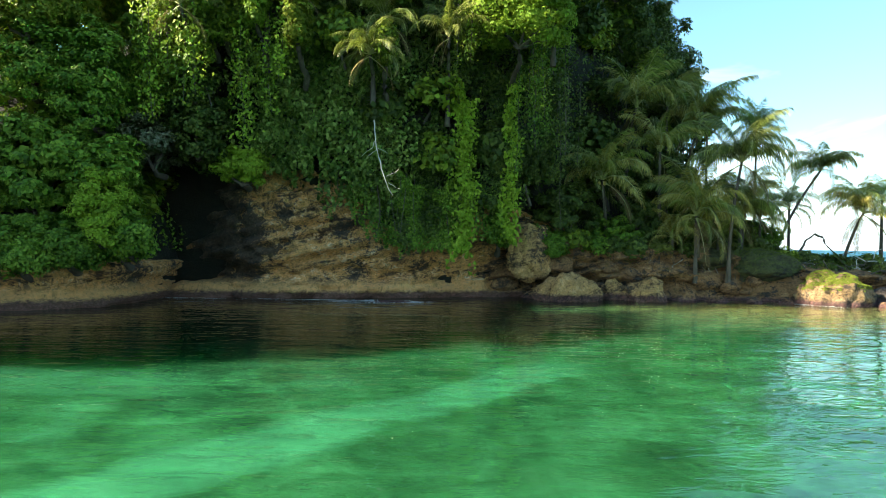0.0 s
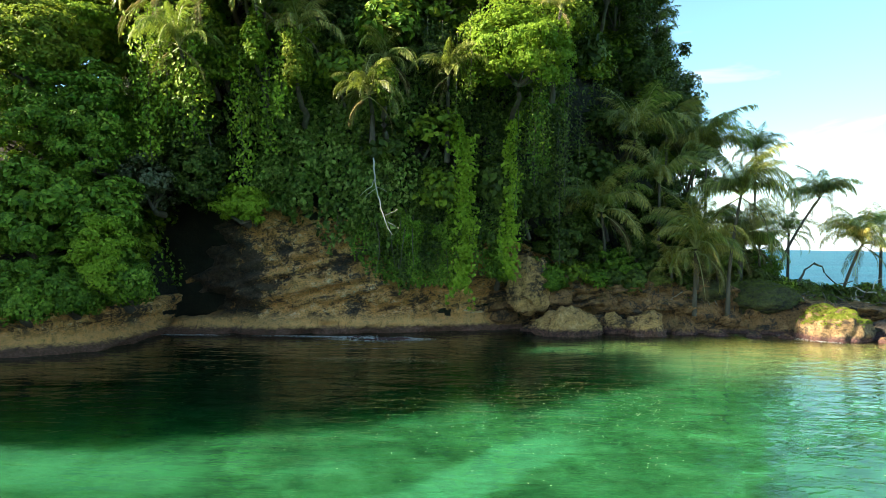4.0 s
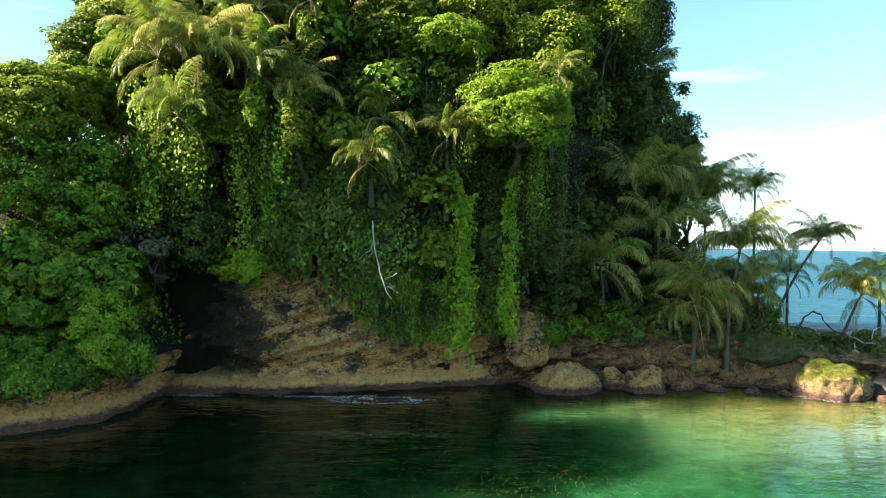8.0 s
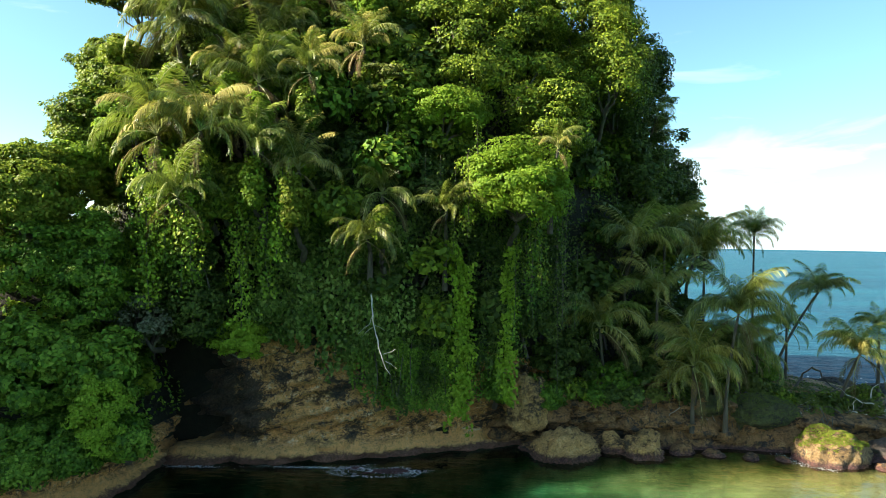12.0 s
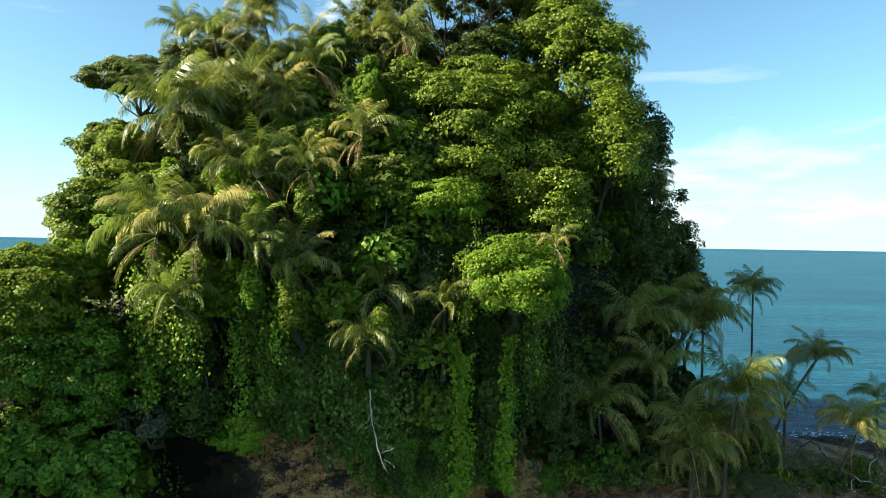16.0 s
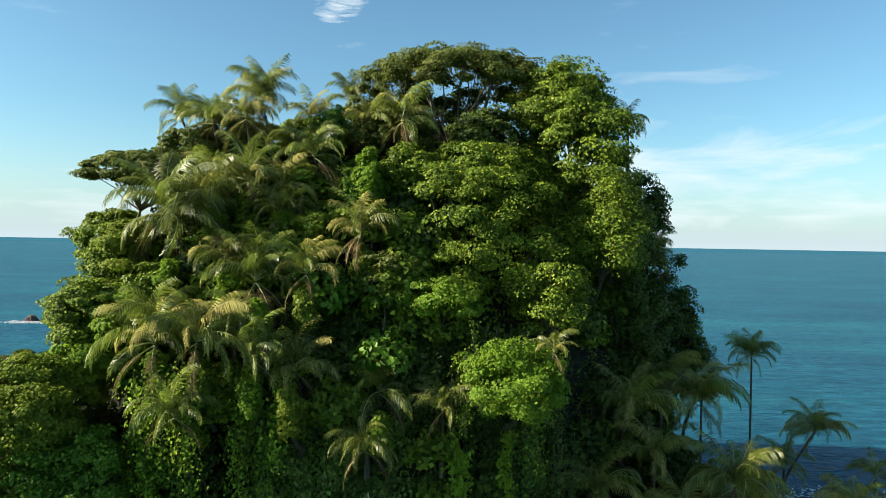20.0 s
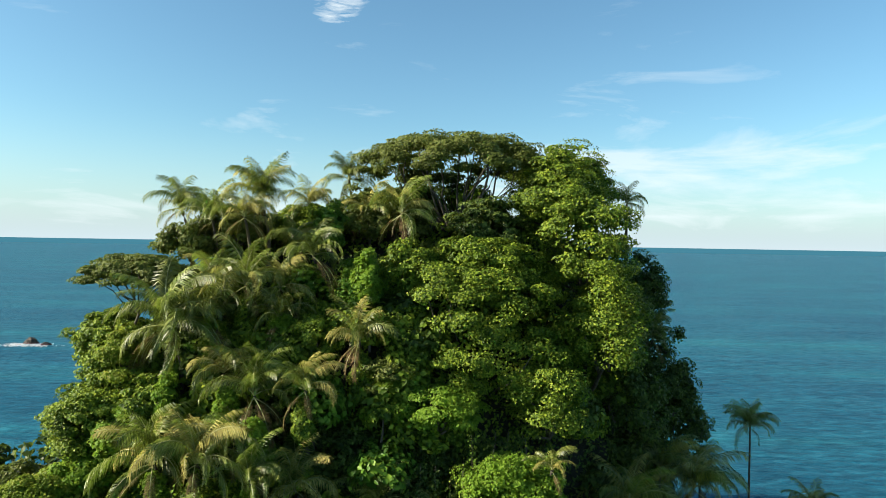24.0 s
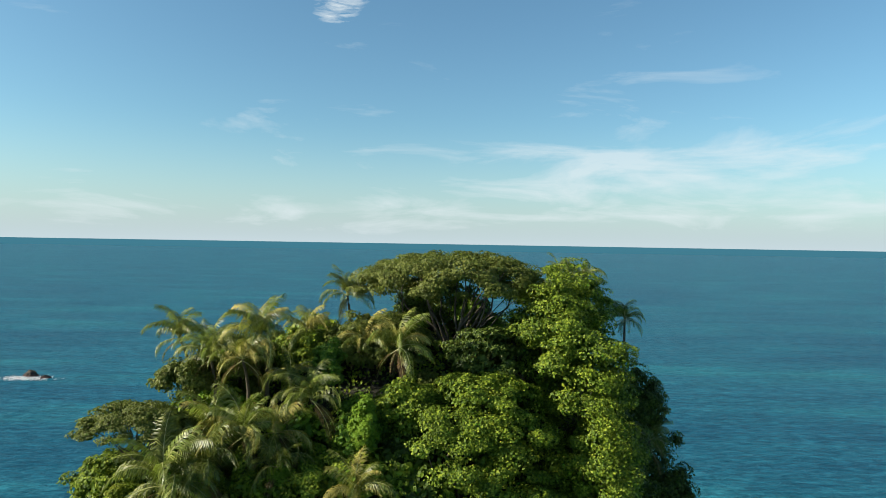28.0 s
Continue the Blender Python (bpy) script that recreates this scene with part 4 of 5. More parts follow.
tree("tree", -10.9, 62.2, 45.0, (1.5, 1.6, 2.5), "ivy", "dead stump smothered in green creeper", 27, clumps=26, per=150, clump=0.7, size=0.3, flat=0.9, low=-0.9)
tree("tree", -6.8, 58.0, 40.3, (1.2, 1.4, 2.8), "bright", "creeper-clad palm stem in full sun", 28, clumps=26, per=140, clump=0.7, size=0.3, flat=0.9, low=-0.9)
tree("tree", -22.3, 51.9, 29.7, (0.9, 1.2, 3.2), "bright", "creeper-covered dead trunk in full sun", 29, clumps=26, per=140, clump=0.6, size=0.3, flat=0.9, low=-0.9)
tree("tree", -19.0, 49.6, 21.0, (1.4, 1.5, 3.0), "mid", "creeper-hung stem below the palms", 30, clumps=30, per=150, clump=0.7, size=0.3, flat=0.9, low=-0.9)
tree("tree", -11.3, 57.2, 34.6, (3.0, 3.0, 3.0), "mid", "shaded leafy tree among the palms", 31, clumps=46, per=140, clump=1.0, size=0.32)
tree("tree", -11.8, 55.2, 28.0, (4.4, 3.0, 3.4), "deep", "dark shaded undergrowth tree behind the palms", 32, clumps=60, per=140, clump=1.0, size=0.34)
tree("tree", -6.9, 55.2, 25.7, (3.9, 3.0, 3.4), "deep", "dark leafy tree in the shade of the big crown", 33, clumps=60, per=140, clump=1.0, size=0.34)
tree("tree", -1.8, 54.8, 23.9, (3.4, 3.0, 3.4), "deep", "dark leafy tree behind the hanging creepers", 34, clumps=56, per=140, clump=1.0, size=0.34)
tree("tree", -4.6, 54.6, 32.2, (2.2, 2.2, 1.8), "olive", "slender pale-stemmed tree with open feathery boughs", 35, clumps=24, per=90, clump=0.8, size=0.26, flat=0.3, girth=0.12, limbs=8)
tree("bush", 11.3, 59.9, 7.7, (3.2, 2.5, 2.9), "deep", "dark green shrubbery above the bank", 36, clumps=50, per=150, clump=0.8, size=0.3, low=-0.8, foot=(11.3, 61.9, 5.7), category="bush")
tree("bush", 16.3, 61.0, 5.7, (2.9, 2.0, 1.9), "ivy", "green shrub among the palm trunks", 37, clumps=36, per=150, clump=0.7, size=0.28, low=-0.8, foot=(16.3, 62.6, 4.4), category="bush")
tree("bush", 9.6, 58.6, 4.6, (1.6, 1.3, 1.2), "ivy", "green shrub beside the tan rock buttress", 38, clumps=30, per=140, clump=0.6, size=0.26, low=-0.8, foot=(9.6, 59.8, 3.6), category="bush")
tree("bush", 32.9, 67.5, 6.0, (2.7, 2.0, 1.7), "ivy", "low green shrub on the spit", 39, clumps=30, per=140, clump=0.7, size=0.26, low=-0.6, foot=(32.9, 69.1, 4.8), category="bush")
tree("bush", 29.6, 81.6, 24.7, (2.9, 3.5, 3.6), "deep", "dark round-headed tree behind the palms", 40, clumps=40, per=140, clump=1.1, size=0.3, foot=(29.6, 84.4, 22.2), category="bush")
tree("tree", 14.0, 72.8, 49.8, (6.4, 5.0, 5.4), "mid", "layered green tree on the crest", 41, clumps=60, per=300, clump=1.9, size=0.26, flat=0.42, limbs=9)
tree("tree", -5.1, 69.0, 46.0, (4.2, 4.0, 3.6), "olive", "olive green tree below the crest", 42, clumps=60, per=150, clump=1.1, size=0.32, flat=0.5)
tree("tree", 4.5, 67.0, 45.0, (4.1, 4.0, 3.5), "deep", "shaded tree under the domed crown", 43, clumps=60, per=150, clump=1.1, size=0.32, flat=0.5)
tree("tree", -13.9, 71.0, 44.6, (4.4, 4.0, 3.1), "olive", "olive green tree among the crest palms", 44, clumps=50, per=150, clump=1.1, size=0.32, flat=0.5)
tree("tree", -22.0, 69.0, 43.3, (4.2, 4.0, 3.0), "mid", "green tree behind the crest palms", 45, clumps=50, per=150, clump=1.1, size=0.32, flat=0.5)
tree("tree", -11.8, 61.0, 35.7, (4.8, 4.0, 3.7), "mid", "leafy green tree among the slope palms", 46, clumps=60, per=150, clump=1.1, size=0.32, flat=0.5)
tree("tree", -22.8, 59.0, 34.8, (4.1, 4.0, 3.1), "deep", "dark green tree under the slope palms", 47, clumps=60, per=150, clump=1.1, size=0.32, flat=0.5)
tree("tree", 17.7, 67.4, 35.2, (4.1, 4.5, 7.1), "deep", "creeper-hung dark tree on the shoulder", 48, clumps=80, per=150, clump=1.2, size=0.3, flat=0.8)
tree("tree", -27.5, 57.0, 32.1, (4.5, 4.0, 3.0), "mid", "leafy green tree at the slope edge", 49, clumps=60, per=150, clump=1.1, size=0.32, flat=0.5)
tree("tree", -3.4, 62.6, 41.1, (3.8, 3.5, 2.7), "mid", "creeper-draped tree between palms and canopy", 54, clumps=54, per=140, clump=1.0, size=0.32, flat=0.6)
tree("tree", 3.7, 62.6, 42.3, (4.4, 3.5, 2.2), "mid", "green tree top behind the big crown", 55, clumps=54, per=140, clump=1.0, size=0.32, flat=0.5)
tree("tree", -7.5, 60.2, 39.1, (2.6, 3.0, 3.2), "ivy", "creeper-covered tree beside the dry palms", 56, clumps=44, per=140, clump=0.9, size=0.32, flat=0.7)
tree("tree", 22.9, 75.0, 37.9, (3.0, 4.0, 5.3), "deep", "dark tree edging the seaward shoulder", 57, clumps=54, per=140, clump=1.1, size=0.3, flat=0.7)
tree("tree", 12.1, 67.8, 48.4, (5.1, 5.0, 5.1), "mid", "dense green tree joining the dome to the shoulder", 190, clumps=50, per=300, clump=1.8, size=0.26, flat=0.42)
tree("bush", -29.9, 59.6, 34.4, (4.2, 3.5, 2.9), "mid", "leafy bush mass below the flat-topped tree", 191, clumps=70, per=150, clump=1.0, size=0.32, low=-0.8, foot=(-29.9, 62.4, 32.4), category="bush")
tree("tree", -21.3, 48.6, 23.2, (1.0, 1.3, 2.6), "bright", "palm stem smothered in hanging green creeper", 200, clumps=30, per=130, clump=0.62, size=0.27, flat=0.95, low=-0.95)
tree("tree", -18.2, 48.2, 23.5, (1.1, 1.3, 2.5), "mid", "palm stem smothered in hanging green creeper", 201, clumps=30, per=130, clump=0.62, size=0.27, flat=0.95, low=-0.95)
tree("tree", -14.2, 49.8, 27.6, (1.1, 1.3, 2.6), "bright", "palm stem smothered in hanging green creeper", 202, clumps=30, per=130, clump=0.62, size=0.27, flat=0.95, low=-0.95)
tree("tree", -4.6, 48.6, 19.8, (0.9, 1.3, 2.1), "mid", "palm stem smothered in hanging green creeper", 203, clumps=30, per=130, clump=0.62, size=0.27, flat=0.95, low=-0.95)
tree("tree", -11.2, 48.4, 21.3, (0.9, 1.3, 2.3), "yellow", "palm stem smothered in hanging green creeper", 204, clumps=30, per=130, clump=0.62, size=0.27, flat=0.95, low=-0.95)
tree("tree", -6.9, 54.6, 31.9, (1.1, 1.3, 2.6), "mid", "palm stem smothered in hanging green creeper", 205, clumps=30, per=130, clump=0.62, size=0.27, flat=0.95, low=-0.95)
tree("tree", -14.3, 48.4, 22.5, (0.9, 1.3, 2.1), "bright", "palm stem smothered in hanging green creeper", 206, clumps=30, per=130, clump=0.62, size=0.27, flat=0.95, low=-0.95)
tree("tree", -10.7, 50.8, 28.9, (0.9, 1.3, 2.2), "mid", "palm stem smothered in hanging green creeper", 207, clumps=30, per=130, clump=0.62, size=0.27, flat=0.95, low=-0.95)
tree("tree", -19.7, 55.2, 34.7, (1.2, 1.3, 2.7), "yellow", "palm stem smothered in hanging green creeper", 208, clumps=30, per=130, clump=0.62, size=0.27, flat=0.95, low=-0.95)
tree("tree", -14.3, 57.0, 35.0, (1.2, 1.3, 2.5), "bright", "palm stem smothered in hanging green creeper", 209, clumps=30, per=130, clump=0.62, size=0.27, flat=0.95, low=-0.95)
tree("tree", -17.3, 56.8, 36.2, (1.1, 1.3, 2.5), "mid", "palm stem smothered in hanging green creeper", 210, clumps=30, per=130, clump=0.62, size=0.27, flat=0.95, low=-0.95)
tree("tree", -17.0, 51.2, 29.3, (1.3, 1.3, 2.5), "bright", "palm stem smothered in hanging green creeper", 211, clumps=30, per=130, clump=0.62, size=0.27, flat=0.95, low=-0.95)
tree("bush", -29.9, 55.6, 27.2, (3.7, 3.5, 3.7), "mid", "dense green bush filling the slope edge", 192, clumps=70, per=240, clump=1.2, size=0.28, low=-0.9, foot=(-29.9, 58.4, 24.6), category="bush")
tree("bush", -21.4, 43.8, 4.9, (1.9, 1.6, 1.6), "lush", "leafy bush drooping over the ledge by the cave", 193, clumps=44, per=140, clump=0.7, size=0.27, flat=0.8, low=-0.95, foot=(-21.4, 45.1, 3.8), category="bush")
tree("bush", -24.7, 42.7, 4.0, (2.3, 1.5, 1.3), "ivy", "bush trailing low over the ledge rim", 194, clumps=44, per=140, clump=0.7, size=0.25, flat=0.8, low=-0.95, foot=(-24.7, 43.9, 3.1), category="bush")
tree("bush", -27.2, 41.5, 3.4, (2.2, 1.5, 1.2), "lush", "green bush trailing to the foot of the ledge", 195, clumps=44, per=140, clump=0.7, size=0.25, flat=0.8, low=-0.95, foot=(-27.2, 42.7, 2.5), category="bush")
tree("tree", -0.6, 79.0, 48.4, (7.6, 4.0, 4.4), "deep", "shaded tree seen through the boughs of the umbrella crown", 196, clumps=80, per=150, clump=1.2, size=0.3, flat=0.5, low=-0.6)
tree("bush", -30.6, 47.6, 22.6, (3.6, 3.0, 3.5), "yellow", "tall yellow-green bush on top of the bluff", 198, clumps=70, per=170, clump=0.95, size=0.28, flat=0.6, low=-0.7, foot=(-30.6, 50.0, 18.6), category="bush")
tree("bush", -29.6, 45.6, 21.2, (3.4, 3.0, 3.3), "yellow", "yellow-tipped bush crowning the bluff", 197, clumps=70, per=170, clump=0.95, size=0.28, flat=0.6, low=-0.7, foot=(-29.6, 48.0, 17.8), category="bush")

# ---- the palms ----
palm(-17.4, 61.4, 47.4, 1.22, "tall upright coconut palm on the crest with orange nuts", 101, fronds=22, dead=4, nuts=7, mixture=('frond', 'frond', 'straw'), tall=0.4, trunk=4.5, lean=(0.0, -3.2))
palm(-26.9, 66, 46.6, 1.0, "coconut palm on the crest tossed by wind", 102, dead=2, trunk=4.5, lean=(0.0, -3.2))
palm(-22.9, 64, 45.9, 1.0, "coconut palm on the crest beside another", 103, mixture=('frond', 'fresh'), dead=2, trunk=4.5, lean=(0.0, -3.2))
palm(-10.9, 74, 50.6, 1.05, "coconut palm standing clear on the ridge", 104, dead=2, trunk=4.5, lean=(0.0, -3.2))
palm(-4.2, 64, 46.4, 1.1, "large coconut palm with dry straw fronds", 105, mixture=('frond', 'fresh', 'straw'), dead=5, trunk=4.5, lean=(0.0, -3.2))
palm(-7.8, 66, 46.1, 0.97, "coconut palm with bleached straw fronds", 106, mixture=('straw', 'fresh', 'straw'), dead=3, trunk=4.5, lean=(0.0, -3.2))
palm(-17.3, 56.7, 39.6, 1.21, "sunlit coconut palm in the palm grove", 107, mixture=('frond', 'fresh', 'straw'), dead=4, trunk=4.5, lean=(0.0, -3.2))
palm(-22.7, 53.2, 36.3, 1.51, "large drooping coconut palm on the sunny slope", 108, fronds=24, mixture=('frond', 'frond', 'fresh'), dead=4, trunk=4.5, lean=(0.0, -3.2))
palm(-20.2, 55.2, 36.6, 1.39, "drooping coconut palm on the sunny slope", 109, fronds=22, dead=4, trunk=4.5, lean=(0.0, -3.2))
palm(-12.0, 59.7, 42.2, 1.03, "coconut palm near the ridge among creepers", 110, mixture=('frond', 'fresh'), dead=3, trunk=4.5, lean=(0.0, -3.2))
palm(-7.0, 54.7, 35.1, 1.03, "thin coconut palm with straw fronds", 111, mixture=('frond', 'straw', 'straw'), dead=3, trunk=4.5, lean=(0.0, -3.2))
palm(-14.9, 51.4, 31.1, 1.21, "sunlit coconut palm hung with creepers", 112, mixture=('fresh', 'frond'), dead=3, trunk=4.5, lean=(0.0, -3.2))
palm(-10.7, 50.7, 31.8, 0.97, "coconut palm with yellowing fronds", 113, mixture=('straw', 'fresh'), dead=2, trunk=4.5, lean=(0.0, -3.2))
palm(-21.7, 48.7, 26.4, 1.39, "big sunlit coconut palm above the cave", 114, fronds=22, mixture=('fresh', 'frond', 'straw'), dead=2, trunk=4.5, lean=(0.0, -3.2))
palm(-18.3, 48.2, 26.7, 1.27, "sunlit coconut palm with drooping fronds", 115, fronds=20, mixture=('fresh', 'straw'), dead=2, trunk=4.5, lean=(0.0, -3.2))
palm(-19.1, 46.2, 21.6, 1.03, "young bright green palm above the cave", 116, fronds=16, mixture=('fresh',), dead=2, tall=0.25, trunk=4.5, lean=(0.0, -3.2))
palm(-14.3, 48.2, 25.5, 0.97, "young coconut palm with bright upright fronds", 117, mixture=('fresh',), dead=2, tall=0.5, trunk=4.5, lean=(0.0, -3.2))
palm(-11.4, 50.4, 24.1, 1.09, "coconut palm on the cliff brow", 118, mixture=('frond', 'frond', 'straw'), dead=5, trunk=4.5, lean=(0.0, -3.2))
palm(-4.9, 51.4, 22.4, 1.03, "coconut palm with pale drooping fronds on the brow", 119, mixture=('frond', 'frond', 'fresh'), dead=2, trunk=4.5, lean=(0.0, -3.2))
palm(0.2, 51, 21.1, 0.92, "shaded coconut palm on the cliff brow", 120, dead=2, trunk=4.5, lean=(0.0, -3.2))
palm(-5.7, 48.2, 18.8, 0.79, "drooping feathery young palm on the cliff face", 121, mixture=('frond',), tall=0.0, dead=4, trunk=1.2, lean=(0.0, -2.5), fronds=26)
palm(8.8, 50, 26.0, 0.63, "small palm with a dead straw frond among creepers", 122, fronds=10, mixture=('frond', 'frond', 'straw'), dead=1, trunk=4.5, lean=(0.0, -3.2))
palm(18.4, 62.2, 18.2, 1.5, "shaded coconut palm on the seaward slope", 123, fronds=22, mixture=('fresh', 'frond', 'straw'), trunk=4.5, lean=(0.0, -3.2))
palm(26.9, 68, 18.0, 1.52, "tall shaded coconut palm on the seaward slope", 124, fronds=20, mixture=('fresh', 'frond', 'straw'), trunk=4.5, lean=(0.0, -3.2))
palm(14.8, 60.4, 11.0, 1.4, "leaning coconut palm with orange flower stalks above the bank", 125, fronds=20, trunk=6.0, lean=(-0.6, -0.6), nuts=4, dead=2, mixture=('fresh', 'frond', 'straw'))
palm(20.7, 62, 13.9, 1.25, "shaded coconut palm in the grove", 126, trunk=6.0, mixture=('fresh', 'frond', 'straw'))
palm(27.0, 58.6, 12.6, 1.4, "large shaded coconut palm with drooping fronds", 127, fronds=24, trunk=9.0, lean=(0.8, -0.5), dead=3, mixture=('frond',))
palm(23.2, 59.2, 7.7, 1.38, "young coconut palm standing on the bank", 128, fronds=20, trunk=4.2, mixture=('fresh', 'frond', 'straw'), tall=0.45)
palm(29.5, 63, 8.8, 1.38, "coconut palm with bleached drooping fronds on the bank", 129, fronds=20, trunk=5.5, lean=(0.4, 0), mixture=('fresh', 'frond', 'straw'), dead=2)
palm(40.5, 84, 20.2, 1.05, "slim tall coconut palm on the seaward side", 130, fronds=26, trunk=20.0, dead=1, mixture=('frond', 'fresh'))
palm(42.4, 72.7, 13.7, 1.05, "wind-bent coconut palm leaning over the spit", 131, fronds=28, trunk=11.5, lean=(5.5, 0.5), mixture=('frond', 'frond', 'straw'), dead=2)
palm(41.0, 63, 8.4, 1.16, "coconut palm with bright fronds at the end of the spit", 132, fronds=26, trunk=6.5, lean=(1.8, -0.5), mixture=('fresh', 'fresh', 'straw'), dead=4)
palm(39.1, 73, 9.6, 0.99, "dark coconut palm low on the spit", 133, fronds=16, trunk=5.5, mixture=('frond', 'fresh'))
palm(14.5, 81, 53.6, 0.65, "palm top rising behind the crown", 134, fronds=14, trunk=4.5, lean=(0.0, -3.2))
palm(17.9, 82, 52.5, 0.81, "palm behind the crest trees", 135, fronds=16, trunk=4.5, lean=(0.0, -3.2))
palm(21.0, 74, 48.4, 0.76, "slender palm on the far side of the crest", 136, fronds=20, trunk=5.0)
palm(25.6, 78, 32.2, 0.8, "shaded palm on the seaward shoulder", 137, fronds=16, trunk=4.5, lean=(0.0, -3.2))
palm(24.9, 76, 34.0, 0.81, "palm showing past the shoulder trees", 138, fronds=16, mixture=('frond', 'fresh'), trunk=4.5, lean=(0.0, -3.2))
palm(4.8, 66, 44.9, 0.7, "dry palm under the domed crown", 139, fronds=14, mixture=('frond', 'brown'), dead=4, trunk=4.5, lean=(0.0, -3.2))
palm(21.5, 60.5, 5.7, 0.99, "low palm drooping over the bank", 140, fronds=14, trunk=3.5, dead=3, mixture=('fresh', 'frond', 'straw'))
palm(-14.3, 56.7, 36.7, 0.97, "shaded palm in the grove", 142, fronds=14, trunk=4.5, lean=(0.0, -3.2))
palm(-17.8, 52.7, 32.6, 0.97, "palm half hidden among creepers", 143, fronds=14, mixture=('frond', 'straw'), trunk=4.5, lean=(0.0, -3.2))
palm(-14.5, 61.7, 43.1, 0.97, "straw-fronded palm behind the crest", 144, fronds=14, mixture=('straw', 'frond'), dead=3, trunk=4.5, lean=(0.0, -3.2))
palm(46.2, 68, 10.4, 0.81, "palm at the far end of the spit", 145, fronds=14, trunk=6.0)
palm(23.7, 69, 19.8, 1.32, "palm rising behind the grove", 153, fronds=18, trunk=8.0, mixture=('fresh', 'frond', 'straw'))
palm(28.4, 70, 17.6, 1.32, "palm near the end of the grove", 155, fronds=18, trunk=9.0, mixture=('fresh', 'frond', 'straw'))
palm(32.4, 66, 7.7, 0.92, "low palm with bleached fronds on the spit", 159, fronds=14, trunk=3.5, mixture=('fresh', 'frond', 'straw'), dead=3)
palm(26.0, 61, 5.8, 0.86, "young low palm on the bank", 160, fronds=12, trunk=2.6, mixture=('fresh', 'frond', 'straw'), dead=3)
palm(-20.7, 58.7, 39.5, 1.09, "palm with pale fronds in the slope grove", 161, fronds=18, trunk=4.5, lean=(0.0, -3.2), mixture=('frond', 'fresh', 'straw'), dead=3)
palm(-14.8, 58.7, 39.3, 1.03, "palm with hanging dead fronds in the slope grove", 162, fronds=18, trunk=4.5, lean=(0.0, -3.2), mixture=('frond', 'straw'), dead=5)
palm(-15.9, 49.7, 28.0, 0.91, "small palm among sunlit creepers", 163, fronds=14, trunk=3.5, lean=(0.0, -2.5), mixture=('fresh',))
tree("bush", -24.0, 53.2, 29.9, (2.6, 3.0, 2.8), "mid", "sunlit leafy bush below the drooping palms", 164, clumps=50, per=150, clump=0.9, size=0.32, low=-0.8, foot=(-24.0, 55.6, 27.9), category="bush")
tree("bush", -17.3, 50.9, 22.1, (2.2, 2.5, 2.7), "mid", "leafy bush under the sunlit palms", 165, clumps=50, per=150, clump=0.8, size=0.32, low=-0.8, foot=(-17.3, 52.9, 20.2), category="bush")
tree("bush", -28.2, 51.6, 24.8, (2.5, 3.5, 2.0), "bright", "bright sunlit bush at the slope edge", 166, clumps=54, per=150, clump=0.9, size=0.32, low=-0.8, foot=(-28.2, 54.4, 23.4), category="bush")
tree("bush", -22.1, 44.4, 4.6, (1.6, 1.6, 1.9), "lush", "green bush at the corner of the ledge", 167, clumps=40, per=150, clump=0.6, size=0.28, flat=0.7, low=-0.9, foot=(-22.1, 45.7, 3.2), category="bush")
tree("bush", -25.1, 43.2, 3.8, (2.3, 1.6, 1.4), "lush", "leafy bush trailing over the ledge rim", 168, clumps=44, per=150, clump=0.6, size=0.26, flat=0.7, low=-0.9, foot=(-25.1, 44.5, 2.8), category="bush")
tree("bush", -27.5, 42.2, 3.8, (2.2, 1.6, 1.5), "ivy", "trailing bush hanging over the ledge", 169, clumps=44, per=150, clump=0.6, size=0.26, flat=0.7, low=-0.9, foot=(-27.5, 43.5, 2.8), category="bush")
tree("bush", 18.9, 62.5, 7.1, (2.7, 2.0, 2.5), "deep", "dark shrubs filling the palm grove", 170, clumps=40, per=140, clump=0.7, size=0.28, flat=0.7, low=-0.8, foot=(18.9, 64.1, 5.4), category="bush")
tree("bush", 23.4, 63.5, 6.6, (2.8, 2.0, 1.9), "deep", "shaded shrubs under the palms", 171, clumps=40, per=140, clump=0.7, size=0.28, flat=0.7, low=-0.8, foot=(23.4, 65.1, 5.2), category="bush")
tree("bush", 28.7, 65.5, 6.5, (2.9, 2.0, 1.7), "olive", "low olive shrubs under the palms", 172, clumps=36, per=140, clump=0.6, size=0.24, flat=0.7, low=-0.8, foot=(28.7, 67.1, 5.3), category="bush")
palm(23.7, 60, 6.8, 1.12, "young stemless palm on the bank", 173, fronds=16, trunk=1.6, dead=1, mixture=('fresh', 'frond', 'straw'))
palm(29.0, 63, 7.8, 1.06, "young low palm with pale fronds", 175, fronds=16, trunk=2.0, dead=2, mixture=('fresh', 'frond', 'straw'))
tree("tree", -20.8, 65.6, 44.8, (4.6, 3.5, 2.6), "olive", "olive green tree among the crest palms", 180, clumps=54, per=140, clump=0.9, size=0.3, flat=0.6)
tree("tree", -14.6, 68.6, 45.1, (4.2, 3.5, 2.7), "mid", "green tree between the crest palms", 181, clumps=54, per=140, clump=0.9, size=0.3, flat=0.6)
tree("tree", -25.0, 63.2, 43.1, (3.4, 3.0, 2.2), "olive", "bushy olive tree at the crest edge", 182, clumps=46, per=140, clump=0.9, size=0.3, flat=0.6)
tree("tree", -8.4, 67.6, 46.5, (3.6, 3.5, 3.0), "olive", "bushy tree beside the domed crown", 183, clumps=46, per=140, clump=0.9, size=0.3, flat=0.6)
